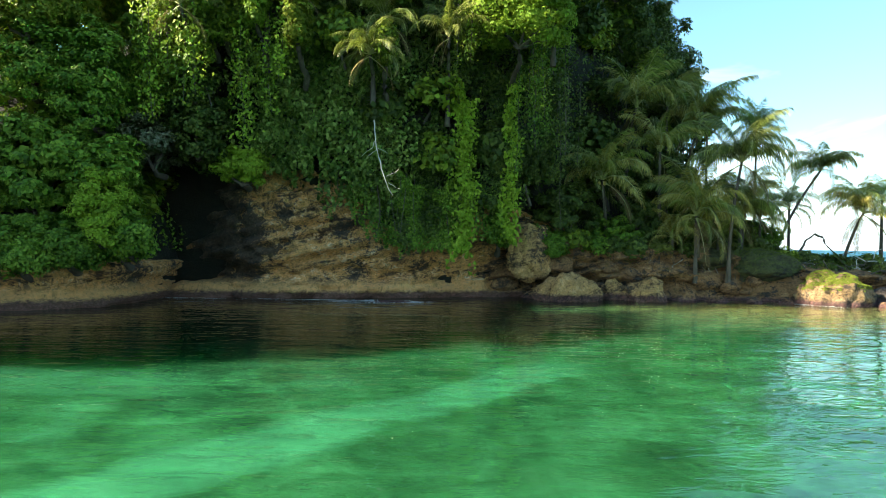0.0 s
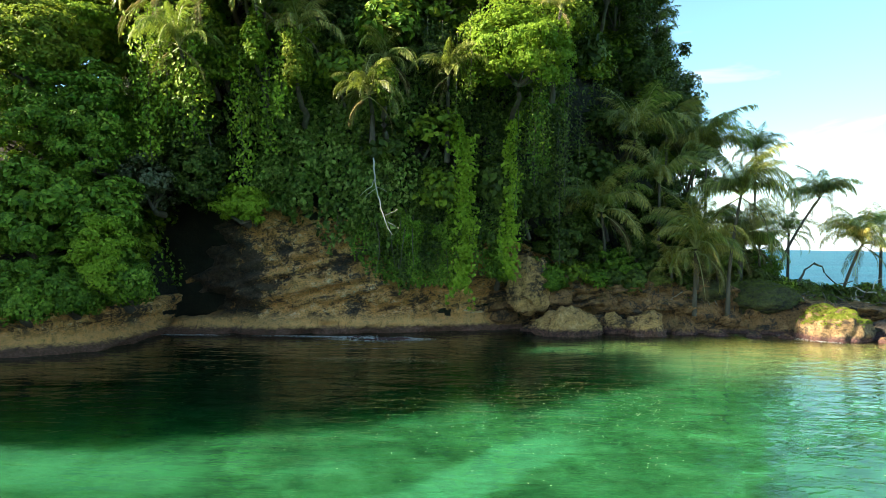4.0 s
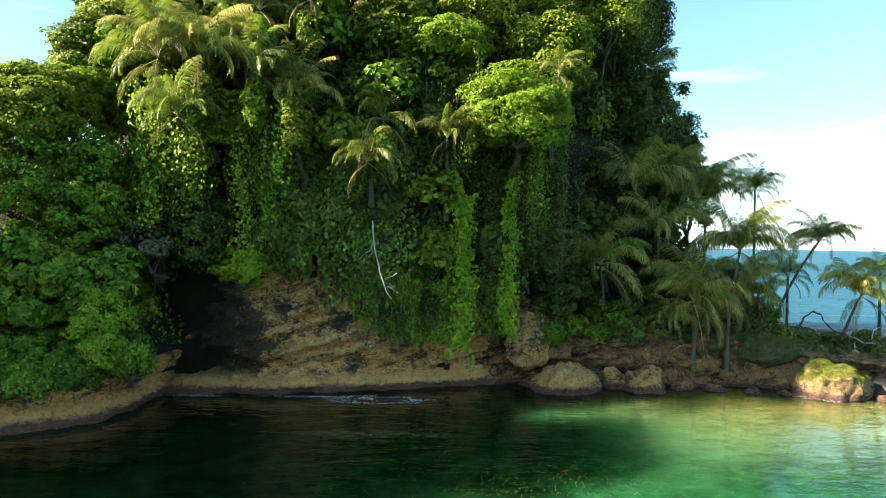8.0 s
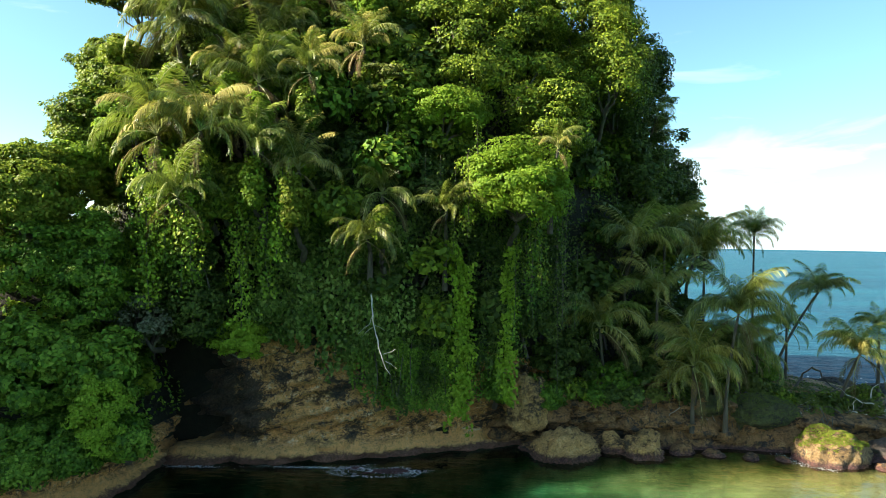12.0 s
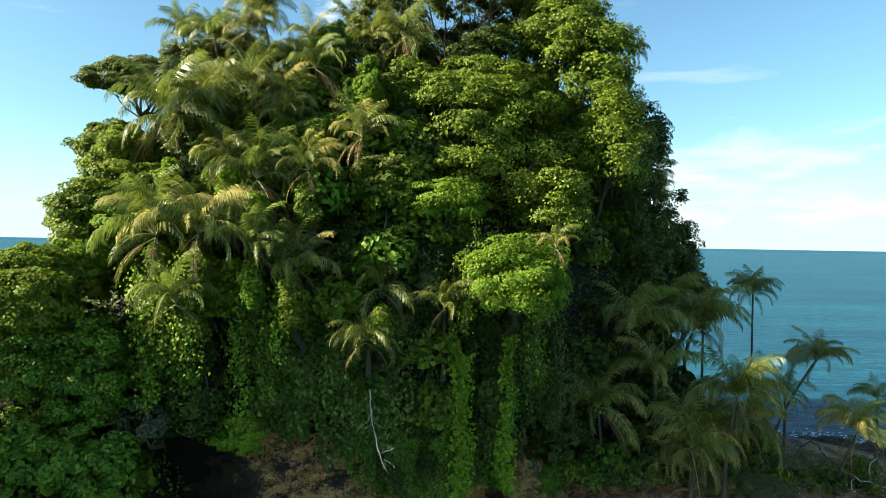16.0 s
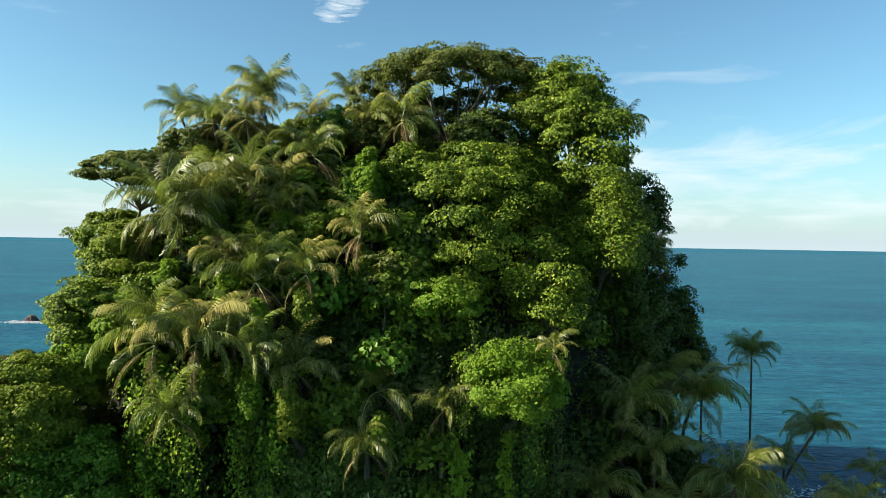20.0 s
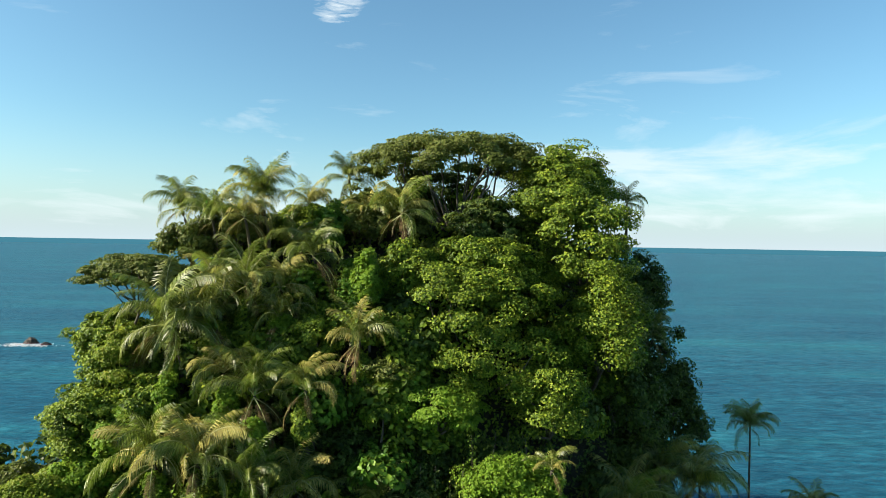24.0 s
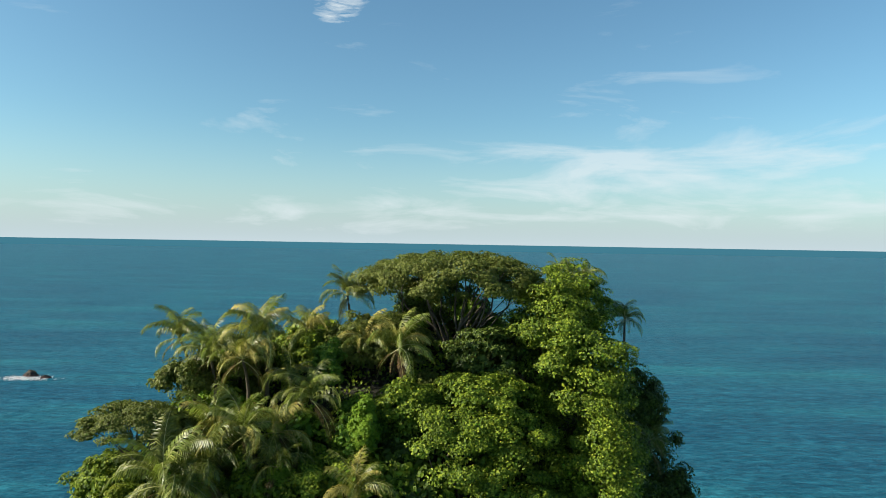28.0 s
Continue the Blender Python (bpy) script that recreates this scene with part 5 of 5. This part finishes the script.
palm(-22.2, 62, 45.4, 0.97, "palm with fresh fronds on the crest", 184, fronds=18, trunk=4.0, lean=(0.0, -1.5), mixture=('frond', 'fresh'), dead=3)
palm(-14.2, 68, 47.3, 0.92, "straw-fronded palm on the crest", 185, fronds=18, trunk=4.0, lean=(0.0, -1.5), mixture=('straw', 'frond'), dead=3)
palm(-18.5, 60, 45.7, 0.92, "palm with drooping straw fronds below the crest", 186, fronds=18, trunk=4.0, lean=(0.0, -2.0), mixture=('straw', 'frond'), dead=4)
# ---- undergrowth covering the slopes ----
def shrub_mesh(leaf, seed, size, clumps=20, per=40, big=1.0, flat=0.7):
    rng = np.random.default_rng(seed)
    pos, nor, _, s = crown_points(rng, (1.7, 1.7, 1.4), clumps, int(per * 0.95), 0.75 * big, flat, -0.5, 0.6)
    return leaves("shrub_leaves", pos, nor, size * s, size * 0.70 * s, LEAF[leaf], rng)


SHRUBS = {leaf: [shrub_mesh(leaf, 300 + 10 * k + i, size) for i in range(3)] for k, (leaf, size) in enumerate(
    [("deep", 0.46), ("mid", 0.42), ("broad", 0.52), ("olive", 0.40), ("ivy", 0.40), ("bright", 0.40)])}
SHRUB_LABEL = {"deep": "dark green shrub in the undergrowth", "mid": "green leafy shrub on the slope", "broad": "broad-leaved deep green shrub clinging to the rock",
               "olive": "olive green shrub on the slope", "ivy": "fresh green creeper mound on the slope", "bright": "bright green sunlit shrub"}
STEM = limb_mesh("stem", [(0, 0, -1.6), (0.1, 0.05, -0.8), (0, 0.1, 0.2)], [0.09, 0.07, 0.04], BARK, 6)


def shrub(p, leaf, scale, rng):
    ob = new("shrub")
    m = Matrix.Translation(p) @ Euler((rng.normal() * 0.25, rng.normal() * 0.25, rng.uniform(0, 6.28))).to_matrix().to_4x4()
    ob.matrix_basis = m @ Matrix.Diagonal((scale, scale, scale * rng.uniform(0.8, 1.15), 1))
    place("leaves", SHRUBS[leaf][int(rng.integers(0, 3))], ob)
    place("stem", STEM, ob)
    return tagged(ob, SHRUB_LABEL[leaf], "shrub", "undergrowth shrubs")


def slope_spots(levels, z0, z1, turns, count, seed, scale, power=3.2, lift=0.4):
    """Places on a slope for undergrowth: spot, size."""
    rng = np.random.default_rng(seed)
    spots = []
    for k in range(count):
        z = z0 + (z1 - z0) * ((k + rng.random()) / count)
        p = hill_point(levels, z, rng.uniform(*turns), power)
        l, r, f, b = contour(levels, z)
        d = p - Vector(((l + r) / 2, (f + b) / 2, z))
        d.z = 0
        d.normalize()
        s = rng.uniform(*scale)
        spots.append((p + d * lift * s, s))
    return spots


def cover(levels, z0, z1, turns, count, kinds, seed, scale=(1.1, 1.9), power=3.2, lift=0.4):
    rng = np.random.default_rng(seed + 50)
    for p, s in slope_spots(levels, z0, z1, turns, count, seed, scale, power, lift):
        if -25 < p.x < -14 and p.z < 14 and levels is HILL:
            continue
        if levels is SPIT and p.x > 34:
            continue
        shrub(p, kinds[int(rng.integers(0, len(kinds)))], s, rng)


FRONT = (math.pi * 0.98, math.pi * 1.98)
BEHIND = (0.0, math.pi)
cover(HILL, 8, 24, FRONT, 36, ("deep", "deep", "mid", "ivy"), 501)
cover(HILL, 24, 38, FRONT, 58, ("deep", "mid", "mid", "deep"), 502)
cover(HILL, 38, 48.5, (0, 2 * math.pi), 40, ("mid", "mid", "olive", "bright"), 503)
cover(HILL, 21, 40, (4.0, 4.72), 48, ("mid", "mid", "bright", "ivy"), 509, (1.0, 1.7), lift=1.5)
cover(BLUFF, 5, 20, (math.pi * 0.95, math.pi * 2.05), 34, ("mid", "ivy", "broad", "olive"), 505, (1.1, 1.9), 3.6)
cover(SPIT, 3.0, 6.4, (math.pi, 2 * math.pi), 52, ("deep", "deep", "olive", "mid"), 507, (0.6, 1.25), 3.0, 0.1)


def ground_cover(levels, z0, z1, turns, count, leaf, size, label, seed, skin=(1.2, 3.2, 0.0), out=0.5, skip=None):
    """A layer of leaves close over a slope, lumped so that it is nowhere even."""
    rng = np.random.default_rng(seed)
    pos, nor = [], []
    while len(pos) < count:
        p, d = hill_skin(levels, rng.uniform(z0, z1), rng.uniform(*turns), *skin)
        if skip and skip(p):
            continue
        lump = noise.fractal(p * 0.55, 0.8, 2.0, 3)
        pos.append(p + d * (out + 0.8 * lump + rng.uniform(0, 0.5)) + Vector((0, 0, 0.3 + 0.4 * lump)))
        nor.append(d * 0.8 + Vector((rng.normal() * 0.4, rng.normal() * 0.4, 0.7)))
    ob = place("ground_cover", leaves("ground_cover", np.array(pos), np.array(nor), size, size * 0.7, LEAF[leaf], rng, 0.6))
    return tagged(ob, label, "creepers", kind="stuff")


in_cave = lambda p: -25 < p.x < -14 and p.z < 13
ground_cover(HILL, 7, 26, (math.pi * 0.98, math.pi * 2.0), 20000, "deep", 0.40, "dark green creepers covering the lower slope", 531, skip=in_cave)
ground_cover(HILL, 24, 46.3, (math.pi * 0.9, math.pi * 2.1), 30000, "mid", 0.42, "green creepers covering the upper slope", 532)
ground_cover(BLUFF, 3.4, 20, (math.pi * 0.95, math.pi * 2.05), 9000, "lush", 0.36, "green creepers covering the bluff", 533, (0.7, 3.6, 7.0))
ground_cover(SPIT, 2.6, 6.5, (math.pi, 2 * math.pi), 24000, "olive", 0.21, "low mossy growth on top of the spit", 534, (0.9, 3.0, 3.0), 0.0)


def thicket(name, spots, leaf, label, seed, size=1.15):
    """Uncountable undergrowth as one mesh."""
    rng = np.random.default_rng(seed)
    pos, nor = [], []
    for p, s in spots:
        a, n, _, _ = crown_points(rng, (1.7 * s, 1.7 * s, 1.4 * s), 12, 13, 0.8 * s, 0.7, -0.5, 0.6)
        pos.append(a + np.array(p))
        nor.append(n)
    ob = place(name, leaves(name, np.concatenate(pos), np.concatenate(nor), size, size * 0.66, LEAF[leaf], rng))
    return tagged(ob, label, "undergrowth", kind="stuff")


thicket("undergrowth", slope_spots(HILL, 2, 42, BEHIND, 230, 521, (1.4, 2.6)) + slope_spots(BLUFF, 4, 19, BEHIND, 50, 522, (1.4, 2.4), 3.6)
        + slope_spots(SPIT, 3.4, 6.4, BEHIND, 40, 523, (0.4, 0.9), 3.0, 0.1), "deep", "dense green undergrowth on the seaward slopes", 524)
# leaves roughening the shadow edge of the unseen headland
thicket("undergrowth", slope_spots(SHADE_HEADLAND, 3, 37, (0, 2 * math.pi), 200, 525, (1.2, 2.0)), "mid", "dense green thicket covering the unseen shading headland", 526, 1.5)


# ---- creepers hanging down the cliff ----
def face_y(x, z):
    """The y of the leafy face of the islet at a place along it and a height."""
    l, r, f, b = contour(HILL, z)
    c = (x - (l + r) / 2) / max((r - l) / 2, 1e-3)
    w = 1.35 if c > 0 else 3.2
    s = max(0.0, 1 - abs(c) ** w) ** (1 / w)
    return (f + b) / 2 - s * (b - f) / 2


def curtain(x0, x1, z0, z1, leaf, size, count, label, seed, out=1.2, ragged=2.0, droop=0.8, taper=0.0):
    """A sheet of overlapping creeper leaves on the face, longer in some places than in others."""
    rng = np.random.default_rng(seed)
    x = (x0 + x1) / 2 + (x1 - x0) * 0.5 * np.clip(rng.normal(size=count) * 0.55, -1.25, 1.25)
    u = rng.random(count) ** 1.1
    strand = np.array([noise.noise(Vector((v * 0.9, seed, 0))) + 0.8 * noise.noise(Vector((v * 2.6, seed, 4))) for v in x])
    low = z0 + ragged * (0.4 + strand) + taper * np.abs((x - (x0 + x1) / 2) / ((x1 - x0) / 2)) ** 2
    high = z1 + 2.0 * np.array([noise.noise(Vector((v * 0.7, seed, 9))) for v in x])
    z = low + (high - low) * u
    x = x + np.array([0.7 * noise.noise(Vector((a * 0.3, seed, b * 0.35))) for a, b in zip(x, z)])
    lump = np.array([noise.fractal(Vector((a * 0.5, b * 0.4, seed)), 0.8, 2.0, 3) for a, b in zip(x, z)])
    y = np.array([min(face_y(a, max(b, 8.0)), 57.0) for a, b in zip(x, z)]) - out - 0.9 * lump - rng.uniform(0, 0.35, count)
    pos = np.c_[x, y, z]
    nor = np.c_[rng.normal(size=count) * 0.65, -0.8 + rng.normal(size=count) * 0.35, 0.55 + rng.normal(size=count) * 0.5]
    ob = new("creeper_curtain", None)
    ob.location = ((x0 + x1) / 2, float(np.mean(y)), z1)
    o = np.array(ob.location)
    place("leaves", leaves("creeper_leaves", pos - o, nor, size, size * 0.75, LEAF[leaf], rng, droop), ob)
    for k in range(max(3, int((x1 - x0) * 0.8))):
        sx = rng.uniform(x0, x1)
        sy = min(face_y(sx, 12.0), 57.0) - out * 0.5
        p = bent((sx, sy, z1), (sx + rng.normal() * 0.3, sy, z0 + ragged), rng, 6, 0.08) - o
        place("stem", limb_mesh("stem", p, np.linspace(0.05, 0.02, 7), BARK, 5), ob)
    return tagged(ob, label, "creeper", "creepers on the cliff")


curtain(-16.5, -8.0, 9.5, 21, "broad", 0.46, 5200, "broad-leaved dark green creeper over the rock brow", 601, 1.6, 2.4)
curtain(-9.5, -3.0, 6.8, 20, "broad", 0.42, 5200, "dark green heart-leaved creeper with old brown stems", 602, 1.6, 2.2)
curtain(-4.8, 0.6, 4.2, 15, "deep", 0.28, 6500, "small-leaved dark green creeper sheet", 603, 1.2, 1.4)
curtain(-6.2, 3.6, 3.4, 10, "lush", 0.23, 11000, "dense fresh green creeper spilling to the rock foot", 604, 1.4, 1.6, 0.8, 1.5)
curtain(0.7, 2.6, 2.2, 18, "fern", 0.38, 2000, "bright green creeper trailing in a long tongue", 605, 2.3, 2.2)
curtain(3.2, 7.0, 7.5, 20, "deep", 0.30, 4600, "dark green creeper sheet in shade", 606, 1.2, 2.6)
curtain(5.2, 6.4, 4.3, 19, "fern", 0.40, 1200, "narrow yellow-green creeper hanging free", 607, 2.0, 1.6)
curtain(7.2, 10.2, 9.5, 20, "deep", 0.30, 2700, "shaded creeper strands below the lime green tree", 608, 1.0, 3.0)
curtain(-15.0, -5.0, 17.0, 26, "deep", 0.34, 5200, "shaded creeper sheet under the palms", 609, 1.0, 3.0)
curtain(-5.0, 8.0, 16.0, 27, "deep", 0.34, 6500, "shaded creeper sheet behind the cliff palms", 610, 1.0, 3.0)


def strands(x, y, z0, z1, leaf, count, label, seed, wide=0.33, size=0.26):
    """One hanging creeper: a thin stem set with leaves all the way down."""
    rng = np.random.default_rng(seed)
    ob = new("hanging_creeper")
    ob.location = (x, y, z1)
    path = bent((0, 0, 0), (rng.normal() * 0.4, 0, z0 - z1), rng, 8, 0.06)
    place("stem", limb_mesh("stem", path, np.full(9, 0.02), BARK, 5), ob)
    u = rng.random(count) ** 0.8
    i = np.minimum((u * 8).astype(int), 7)
    base = path[i] + (path[i + 1] - path[i]) * (u * 8 - i)[:, None]
    off = rng.normal(size=(count, 3)) * wide * np.array([1, 1, 0.5])
    place("leaves", leaves("creeper_leaves", base + off, off + np.array([0, -0.3, 0.5]), size, size * 0.7, LEAF[leaf], rng, 0.9), ob)
    return tagged(ob, label, "creeper", "hanging creepers")


rng_s = np.random.default_rng(700)
for k in range(11):
    hx = rng_s.uniform(4.0, 12.0)
    top = rng_s.uniform(17, 30) + 0.4 * max(0, hx - 10)
    strands(hx, 52.2 + 0.35 * max(0, hx - 6) + rng_s.uniform(-0.6, 1.2), top - rng_s.uniform(6, 14), top, ("ivy", "deep", "mid")[k % 3], 240,
            "leafy creeper hanging in a long thread", 710 + k)
for k in range(12):
    hx = rng_s.uniform(-3, 6)
    top = rng_s.uniform(24, 30)
    strands(hx, 51.2 + rng_s.uniform(-0.6, 0.8), top - rng_s.uniform(4, 7), top, ("mid", "bright", "deep")[k % 3], 150, "leafy creeper hanging below the canopy", 750 + k, 0.3)

for k in range(11):
    hx = (-22.4, -21.6, -21.0, -20.4, -19.8, -19.2, -18.4, -15.6, -14.6, -13.4, -12.2)[k]
    top = rng_s.uniform(21.5, 25.5)
    strands(hx, (47.0 if k < 7 else 49.0) + rng_s.uniform(-0.5, 0.5), top - rng_s.uniform(7, 11), top, ("bright", "fern", "mid")[k % 3], 420, "sunlit creeper hanging from the slope palms", 780 + k, 0.5, 0.3)

# the bleached dead branch on the cliff face
dead = new("dead_branch")
dead.location = (-5.6, 50.2, 13.6)
rng_d = np.random.default_rng(9)
for a, b, r in (((-0.2, 4.2, 1.2), (0.0, 0.6, 0.8), 0.08), ((0.0, 0.6, 0.8), (0.5, -0.2, -2.2), 0.07), ((0.5, -0.2, -2.2), (1.7, -0.7, -5.2), 0.06), ((1.1, -0.4, -3.7), (2.1, -0.8, -3.2), 0.035), ((1.3, -0.5, -4.2), (2.2, -0.9, -4.7), 0.03),
                ((0.2, 0.2, -0.8), (-0.9, 0.0, -2.2), 0.03), ((0.35, 0.0, -1.6), (-0.6, -0.1, -2.4), 0.02), ((0.4, -0.1, -1.5), (1.2, -0.3, -1.9), 0.025)):
    place("branch", limb_mesh("branch", bent(a, b, rng_d, 6, 0.2), np.linspace(r, r * 0.5, 7), PALE_WOOD, 6), dead)
tagged(dead, "bleached bare dead branch hanging on the cliff", "branch")

# driftwood and fallen trunks on the spit
for k, (a, b, r) in enumerate([((29.5, 62.5, 4.6), (40.5, 63.0, 3.0), 0.14), ((36, 66, 3.6), (38.2, 66.3, 6.4), 0.16), ((38.2, 66.3, 6.4), (40.8, 66.5, 4.2), 0.12), ((33, 64.5, 2.9), (42, 66, 4.6), 0.12),
                               ((38, 61.5, 2.2), (45, 62.5, 4.0), 0.08), ((35.5, 60.2, 3.8), (36.1, 60.0, 2.0), 0.07), ((39, 60.5, 2.0), (43.5, 60.0, 3.0), 0.06), ((40, 62, 2.4), (47, 61.5, 2.8), 0.09)]):
    path = bent(a, b, rng_d, 7, 0.3)
    o = np.array(a)
    log = place("fallen_trunk", limb_mesh("fallen_trunk", path - o, np.linspace(r, r * 0.45, 8), BARK, 7), at=Matrix.Translation(a))
    tagged(log, "weathered fallen trunk lying across the spit", "driftwood", "driftwood on the spit")

for k in range(34):
    a = (rng_d.uniform(33, 47), rng_d.uniform(60.5, 66), rng_d.uniform(2.2, 3.2))
    b = (a[0] + rng_d.normal() * 2.2, a[1] + rng_d.normal() * 1.0, a[2] + abs(rng_d.normal()) * 0.9)
    log = place("dry_branch", limb_mesh("dry_branch", bent((0, 0, 0), np.array(b) - np.array(a), rng_d, 6, 0.3), np.linspace(0.06, 0.02, 7), PALE_WOOD if k % 2 else BARK, 5), at=Matrix.Translation(a))
    tagged(log, "thin dry branch tangled on the spit", "branch", "dry branches on the spit")

for k in range(46):
    a = (rng_d.uniform(31, 46), rng_d.uniform(60.5, 67.5), rng_d.uniform(2.3, 3.4))
    b = (rng_d.normal() * 3.0, rng_d.normal() * 1.2, abs(rng_d.normal()) * 1.1)
    log = place("dry_branch", limb_mesh("dry_branch", bent((0, 0, 0), b, rng_d, 6, 0.3), np.linspace(rng_d.uniform(0.05, 0.11), 0.02, 7), BARK if k % 3 else PALE_WOOD, 5), at=Matrix.Translation(a))
    tagged(log, "grey dry branch tangled on the spit", "branch", "dry branches on the spit")
for k in range(34):
    hx = rng_d.uniform(27, 37)
    hy = float(np.interp(hx, [25, 29, 33, 37], [59.4, 60.0, 60.0, 59.0]))
    root = place("root", limb_mesh("root", bent((0, 0, 0), (rng_d.normal() * 0.9, -0.5 + rng_d.normal() * 0.2, -rng_d.uniform(0.8, 2.2)), rng_d, 6, 0.3), np.linspace(0.05, 0.015, 7), BARK, 5),
                 at=Matrix.Translation((hx, hy + 0.3, rng_d.uniform(2.3, 3.4))))
    tagged(root, "brown root tangled over the earth bank", "root", "roots over the bank")
for k in range(12):
    shrub(Vector((rng_d.uniform(33, 46), rng_d.uniform(61.5, 70), rng_d.uniform(2.6, 3.2))), ("mid", "olive", "deep")[k % 3], rng_d.uniform(0.6, 1.0), rng_d)

# grass on the boulder
def grass_on(ob, count, label, seed, height=0.2, leaf="grass", low=1.3):
    """Grass growing from the upward faces of a boulder."""
    rng = np.random.default_rng(seed)
    mw = ob.matrix_basis
    tops = [p for p in ob.data.polygons if (mw.to_3x3() @ p.normal).z > 0.42 and (mw @ p.center).z > low + 0.5 * noise.noise(p.center * 1.5)]
    area = np.array([p.area for p in tops])
    pick = rng.choice(len(tops), count, p=area / area.sum())
    pos = np.array([tuple(mw @ tops[k].center) for k in pick]) + rng.normal(size=(count, 3)) * np.array([0.06, 0.06, 0.0])
    tip = np.c_[rng.normal(size=(count, 2)) * 0.6, np.ones(count)]
    nor = np.c_[rng.normal(size=(count, 2)), np.full(count, 0.4)]
    grown = place("grass", leaves("grass", pos + np.array([0, 0, height * 0.25]), nor, height, 0.045, LEAF[leaf], rng, 0.1, aim=tip * 2))
    return tagged(grown, label, "grass", kind="stuff")


for k in range(44):
    hx = rng_d.uniform(19, 34)
    hy = float(np.interp(hx, [4, 14, 25, 33], [59.0, 58.9, 59.8, 60.3]))
    root = place("root", limb_mesh("root", bent((0, 0, 0), (rng_d.normal() * 0.5, -0.2 + rng_d.normal() * 0.2, -rng_d.uniform(0.7, 2.0)), rng_d, 6, 0.2), np.linspace(0.035, 0.012, 7), PALE_WOOD if k % 3 == 0 else BARK, 5),
                 at=Matrix.Translation((hx, hy + 0.2, rng_d.uniform(2.8, 3.9))))
    tagged(root, "thin bare root hanging over the earth bank", "root", "roots over the bank")
for k, (mx, my, mz, ms, ml) in enumerate([(8.5, 59.2, 5.4, 0.9, "ivy"), (10.4, 59.0, 5.0, 0.8, "ivy"), (12.2, 59.3, 5.2, 0.9, "mid"), (14.0, 59.2, 4.8, 0.75, "ivy"), (15.8, 59.3, 4.7, 0.8, "deep"), (17.6, 59.6, 4.6, 0.8, "deep"),
                                          (20.0, 60.0, 4.6, 0.8, "olive"), (23.2, 61.2, 4.4, 0.9, "deep"), (27.4, 61.6, 4.2, 0.8, "olive"), (33.0, 62.4, 3.6, 0.8, "mid"), (36.5, 63.5, 3.2, 0.8, "mid"), (39.5, 63.0, 2.8, 0.7, "olive"), (43, 64.5, 2.6, 0.8, "mid")]):
    shrub(Vector((mx, my, mz)), ml, ms, rng_d)

grass_on(mound, 5000, "short olive moss and grass covering the mound", 802, 0.16, "olive", 2.4)
grass_on(grassy, 16000, "tufted yellow-green grass capping the boulder", 801)


# ---- surf and floating leaves ----
def flecks(name, label, category, material, count, where, size, seed, z=0.02):
    rng = np.random.default_rng(seed)
    pos = np.array([where(rng) for _ in range(count)])
    pos = pos[[noise.noise(Vector((p[0] * 0.9 / size ** 0.5, p[1] * 1.6 / size ** 0.5, seed))) > -0.05 for p in pos]]
    count = len(pos)
    pos = np.c_[pos, np.full(count, z) + rng.uniform(0, 0.02, count)]
    nor = np.c_[rng.normal(size=(count, 2)) * 0.12, np.ones(count)]
    ob = place(name, leaves(name, pos, nor, size, size * 0.6, material, rng, 0.0))
    return tagged(ob, label, category, kind="stuff")


def debris_place(rng):
    u = rng.random()
    if u < 0.35:
        return (rng.uniform(-9, 0) + rng.normal() * 0.8, 42.5 + rng.normal() * 0.5)
    return (rng.normal() * 5.0 + 2.0 + (rng.random() ** 2) * 8, 34 + rng.normal() * 5.5 + rng.normal())


flecks("floating_leaves", "scattered yellowed leaves floating on the water", "floating leaves", DEBRIS, 3600, debris_place, 0.07, 901)


def surf_place(rng):
    """Foam: a boiling core over the reef with thin trailing wisps round it, and thin lines along the rock."""
    k = rng.integers(0, 12)
    if k == 0:
        return (-20.5 + rng.normal() * 1.3, 52.4 + rng.normal() * 0.15)
    if k < 6:
        u = rng.normal()
        return (-4.2 + 1.35 * u, 52.15 + 0.18 * math.sin(3 * u) + rng.normal() * 0.20)
    if k < 9:
        t, r = rng.uniform(1.6, 7.4), 0.95 + 0.12 * (k - 6) + rng.normal() * 0.07
        wob = 0.45 * math.sin(t * 3 + k * 2) + 0.2 * math.sin(t * 8 + k) + rng.normal() * 0.08
        return (-5.2 + (3.0 * r + wob) * math.cos(t), 52.0 + (1.15 * r + 0.35 * wob) * math.sin(t))
    if k < 11:
        return (-9.5 + rng.normal() * 2.6, 52.7 + 0.02 * rng.normal() + rng.normal() * 0.14)
    t = rng.uniform(2.9, 4.4)
    return (34.7 + 4.0 * math.cos(t) + rng.normal() * 0.35, 57.2 + 3.5 * math.sin(t) + rng.normal() * 0.3)


flecks("surf", "broken white foam along the foot of the cliff", "foam", FOAM, 9000, surf_place, 0.075, 902)


def back_surf(rng):
    u = rng.random()
    return (34 + 32 * u + rng.normal() * 2.0, 92 - 8 * u + rng.normal() * 2.5)


flecks("surf", "white surf breaking on the seaward rocks", "foam", FOAM, 2600, back_surf, 0.55, 903)
flecks("surf", "white surf round the lone sea rocks", "foam", FOAM, 1500, lambda rng: (-166 + rng.normal() * 4.5, 258 + rng.normal() * 2.0), 0.8, 904, 0.05)
